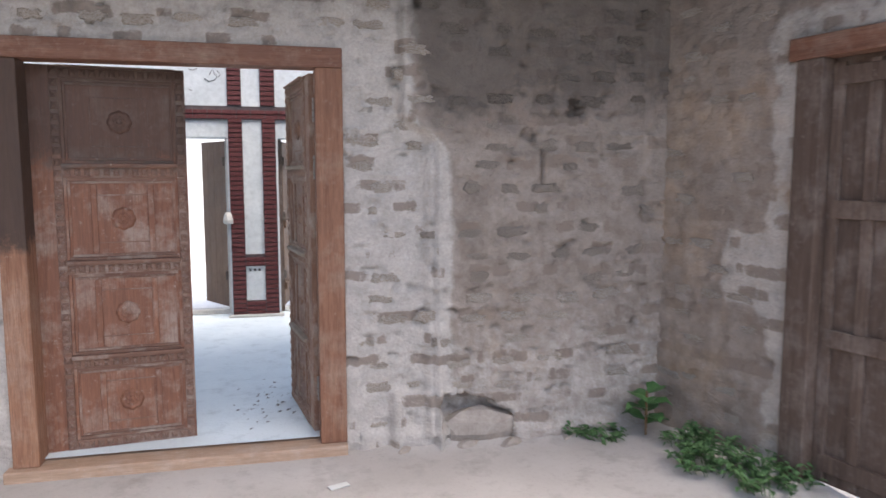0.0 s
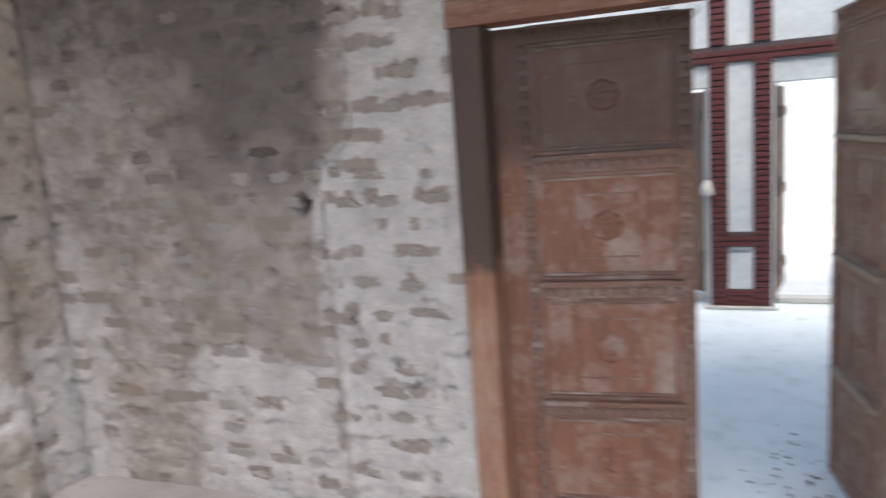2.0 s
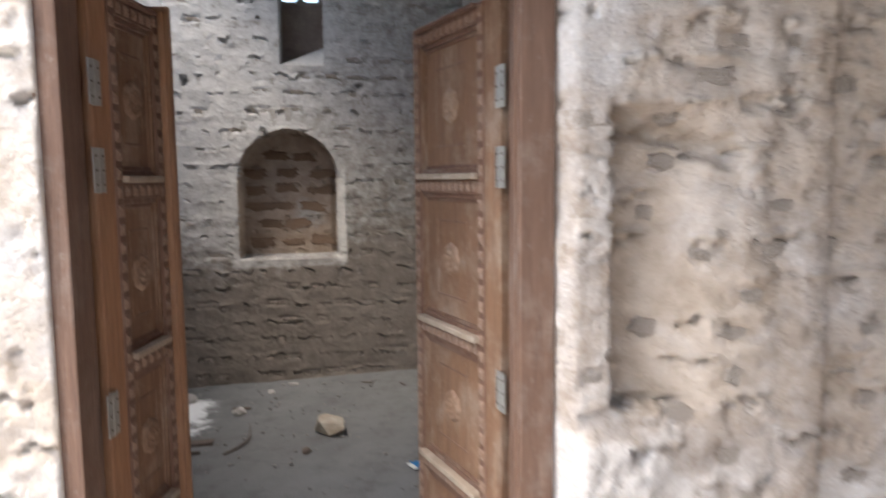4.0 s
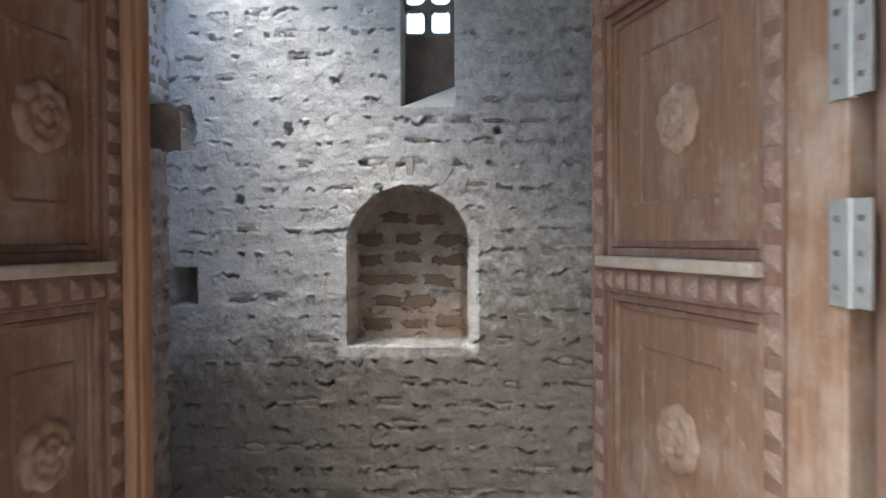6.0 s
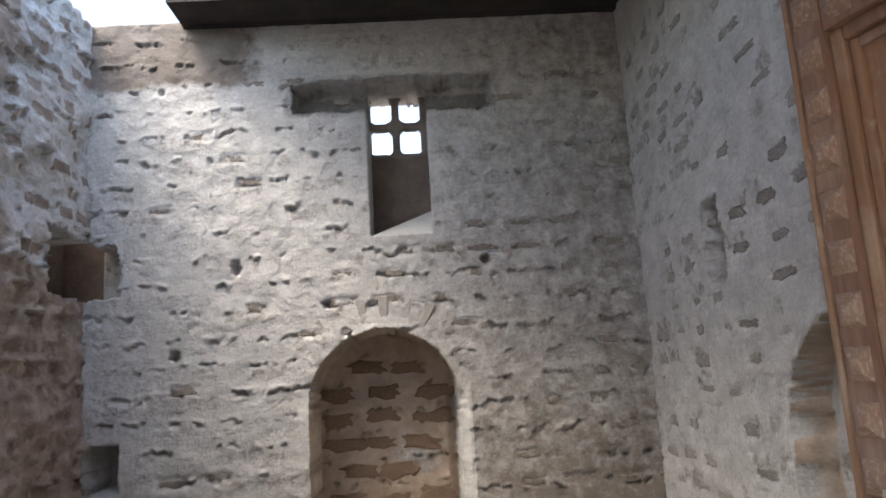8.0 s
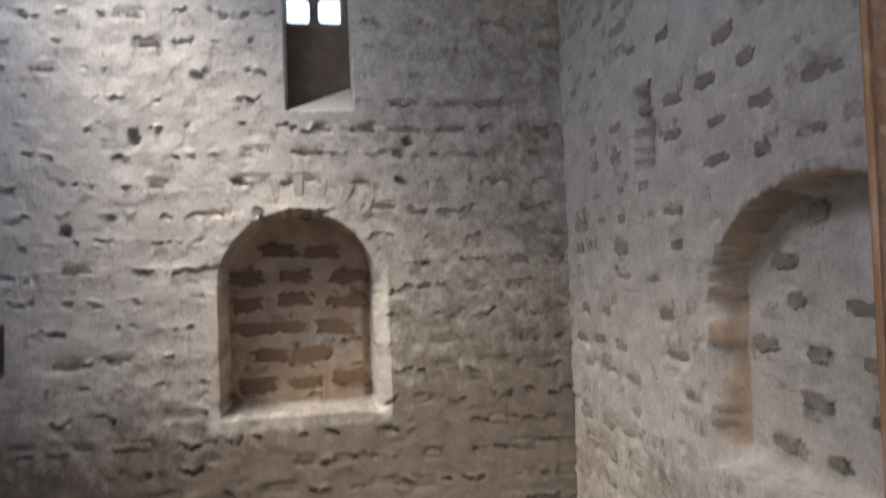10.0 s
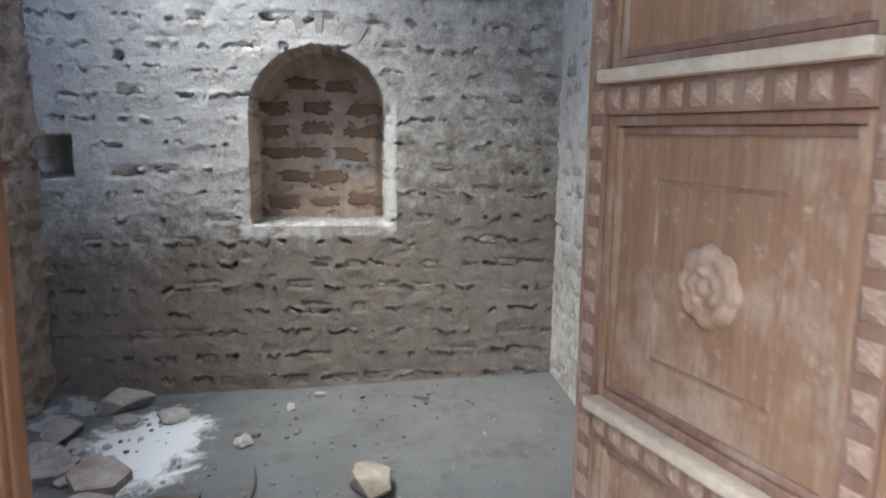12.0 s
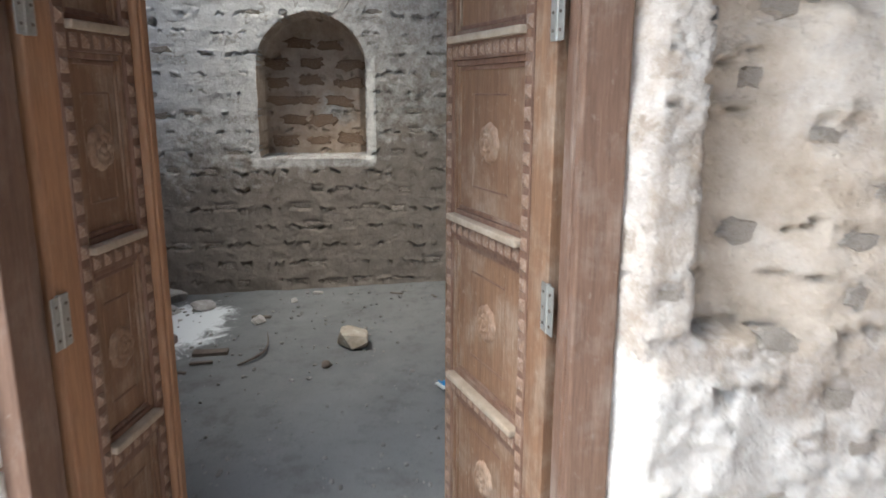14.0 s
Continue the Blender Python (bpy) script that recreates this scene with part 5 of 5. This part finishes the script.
for k, (u, z, q) in enumerate(((3.93, 0.33, 0.05), (3.86, 0.26, 0.045), (3.96, 0.40, 0.035))):
    crust = part("plaster_crust", lump(q, 130 + k, (1.0, 0.35, 1.3), 0.5), m_crust, scallops, "white crust of plaster over the paint")
    crust.matrix_basis = pose(u, -0.008, z - q * 0.6)


# ---- weeds in the corner ----
def leaf_into(bm, at, out, up, long, wide, fold=0.2):
    side = out.cross(up).normalized() * wide / 2
    tip = at + out * long + up * (-0.18 * long)
    mid1, mid2 = at + out * long * 0.35 + up * 0.03 * long, at + out * long * 0.7
    v = [bm.verts.new(p) for p in (at, mid1 + side + up * fold * wide, mid2 + side * 0.75 + up * fold * wide, tip, mid2 - side * 0.75 + up * fold * wide, mid1 - side + up * fold * wide, mid1, mid2)]
    for f in ((0, 1, 6), (1, 2, 7, 6), (2, 3, 7), (0, 6, 5), (6, 7, 4, 5), (7, 3, 4)):
        bm.faces.new([v[i] for i in f])


def weed(x, y, z, radius, height, count, seed, size, label):
    rng = random.Random(seed)
    w = thing("weed", pose(x, y, z), label, "plant", "weeds in the corner")
    leaves, stems = bmesh.new(), bmesh.new()
    for k in range(count):
        a, r = rng.uniform(0, 2 * math.pi), radius * math.sqrt(rng.random())
        top = Vector((r * math.cos(a) * 1.2, r * math.sin(a), rng.uniform(0.25, 1.0) * height * (1 - 0.5 * r / radius)))
        base = Vector((top.x * 0.6, top.y * 0.6, -0.03))
        ring = []
        for p, q in ((base, 0.003), (top, 0.0015)):
            ring.append([stems.verts.new(p + Vector((q * math.cos(b), q * math.sin(b), 0))) for b in (0, 2.1, 4.2)])
        for i in range(3):
            stems.faces.new((ring[0][i], ring[0][(i + 1) % 3], ring[1][(i + 1) % 3], ring[1][i]))
        for j in range(rng.randint(4, 7)):
            b = rng.uniform(0, 2 * math.pi)
            out = Vector((math.cos(b), math.sin(b), rng.uniform(-0.3, 0.6))).normalized()
            up = Vector((rng.uniform(-0.3, 0.3), rng.uniform(-0.3, 0.3), 1)).normalized()
            f = rng.uniform(0.45, 1.0)
            leaf_into(leaves, base.lerp(top, f), out, up, size * rng.uniform(0.6, 1.2), size * rng.uniform(0.35, 0.6))
    part("foliage", leaves, m_leaf, w)
    part("stem", stems, m_leaf, w)
    return w


def ground_at(x, y):
    return HALL_FLOOR + float(hall_dirt(np.array(float(x)), np.array(float(y))))


for k, (x, y, r, h, n) in enumerate(((3.02, 4.12, 0.2, 0.2, 60), (3.16, 3.88, 0.19, 0.17, 60), (3.05, 4.38, 0.12, 0.14, 26), (2.72, 4.72, 0.13, 0.08, 26), (2.57, 4.78, 0.07, 0.10, 12))):
    weed(x, y, ground_at(x, y), r, h, n, 60 + k, 0.045, "low bushy green weed growing from the dirt by the wall")
broad = thing("broad_leaved_weed", pose(2.93, 4.62, ground_at(2.93, 4.62)), "young plant with broad pale green leaves in the corner", "plant")
for k in range(9):
    a = k * 2.4
    bm = bmesh.new()
    z = 0.06 + 0.022 * k
    leaf_into(bm, Vector((0, 0, z)), Vector((math.cos(a), math.sin(a), 0.25)).normalized(), Vector((0, 0, 1)), 0.15, 0.12, 0.15)
    bmesh.ops.subdivide_edges(bm, edges=bm.edges, cuts=1, smooth=0.6)
    for v in bm.verts:
        v.co += noise.noise_vector(v.co * 14) * 0.01
    part("leaf", bm, m_broad, broad)
part("stem", beam(bmesh.new(), -0.005, 0.005, -0.005, 0.005, -0.03, 0.25, 0.002), m_dry_stem, broad)

# scribbles on the white wall above the pier, as plain strokes
strokes = [((0.28, 2.33), (0.32, 2.30), (0.37, 2.31), (0.40, 2.34), (0.39, 2.37)), ((0.33, 2.36), (0.36, 2.42), (0.38, 2.36)), ((0.14, 2.41), (0.18, 2.40), (0.22, 2.42)), ((0.40, 2.40), (0.43, 2.37), (0.41, 2.34)), ((0.14, 2.22), (0.17, 2.21))]
for k, pts in enumerate(strokes):
    c = bpy.data.curves.new("scribble", "CURVE")
    c.dimensions, c.bevel_depth, c.bevel_resolution = "3D", 0.0035, 1
    s = c.splines.new("POLY")
    s.points.add(len(pts) - 1)
    for p, (x, z) in zip(s.points, pts):
        p.co = (x, PIER - 0.002, z, 1)
    o = new("scribble", c)
    o.parent = head
    c.materials.append(m_ink)
for k in range(3):
    timber("mark", (0.645 + k * 0.045, 0.665 + k * 0.045, PIER - 0.003, PIER, 0.46, 0.485), m_ink, pier, "", 0.001)

# ---- bricks of the walls, nearest stretches ----
sooty = [p for p in north_plan if p[1] > (1.45 if p[0] < 0 else 0.75) and (p[0] < -0.95 or p[0] > 1.75)]
north_level = lambda u, z: float(north_profile(np.array(u), np.array(z)))
black = [p for p in sooty if (p[1] > 1.75 if p[0] > 0 else p[0] > -1.5)]
lay_bricks(wall_north, black, m_brick_black, 0.004, 10, 150, north_level)
lay_bricks(wall_north, [p for p in sooty if p not in black], m_brick_soot, 0.004, 8, 150, north_level)
low_left = [p for p in north_plan if p not in sooty and p[0] < -0.95]
lay_bricks(wall_north, low_left, m_brick_low, 0.006, 9, 150, north_level)
lay_bricks(wall_north, [p for p in north_plan if p not in sooty and p not in low_left], m_brick, 0.004, 1, 300, lambda u, z: float(north_profile(np.array(u), np.array(z))))
lay_bricks(wall_west, west_plan, m_brick_west, 0.006, 2, 300, lambda u, z: float(west_profile(np.array(u), np.array(z))) + (float(recess_depth(np.array(u), np.array(z))) if float(recess_gap(np.array(u), np.array(z))) < 0 else 0))
lay_bricks(wall_east, east_plan, m_brick, 0.005, 3)
lay_bricks(wall_far, far_plan, m_brick_store, 0.004, 4)
lay_bricks(wall_side, side_plan, m_brick_side, 0.004, 5)
niche_plan = [b for b in brick_plan(2.42, 3.15, 1.09, 2.08, 0.138, 0.24, lambda u, z: 0.95, 17, (0.19, 0.27), (0.08, 0.11)) if in_niche(b[0], b[1]) < -0.05]
lay_bricks(wall_far, niche_plan, m_brick_niche, 0.332, 6)
niche_plan2 = [b for b in brick_plan(-4.88, -3.85, 1.1, 1.95, 0.138, 0.25, lambda u, z: 0.7, 19, (0.08, 0.16), (0.05, 0.075)) if side_niche(b[0], b[1]) < -0.06]
lay_bricks(wall_side, niche_plan2, m_brick_side, 0.119, 7)
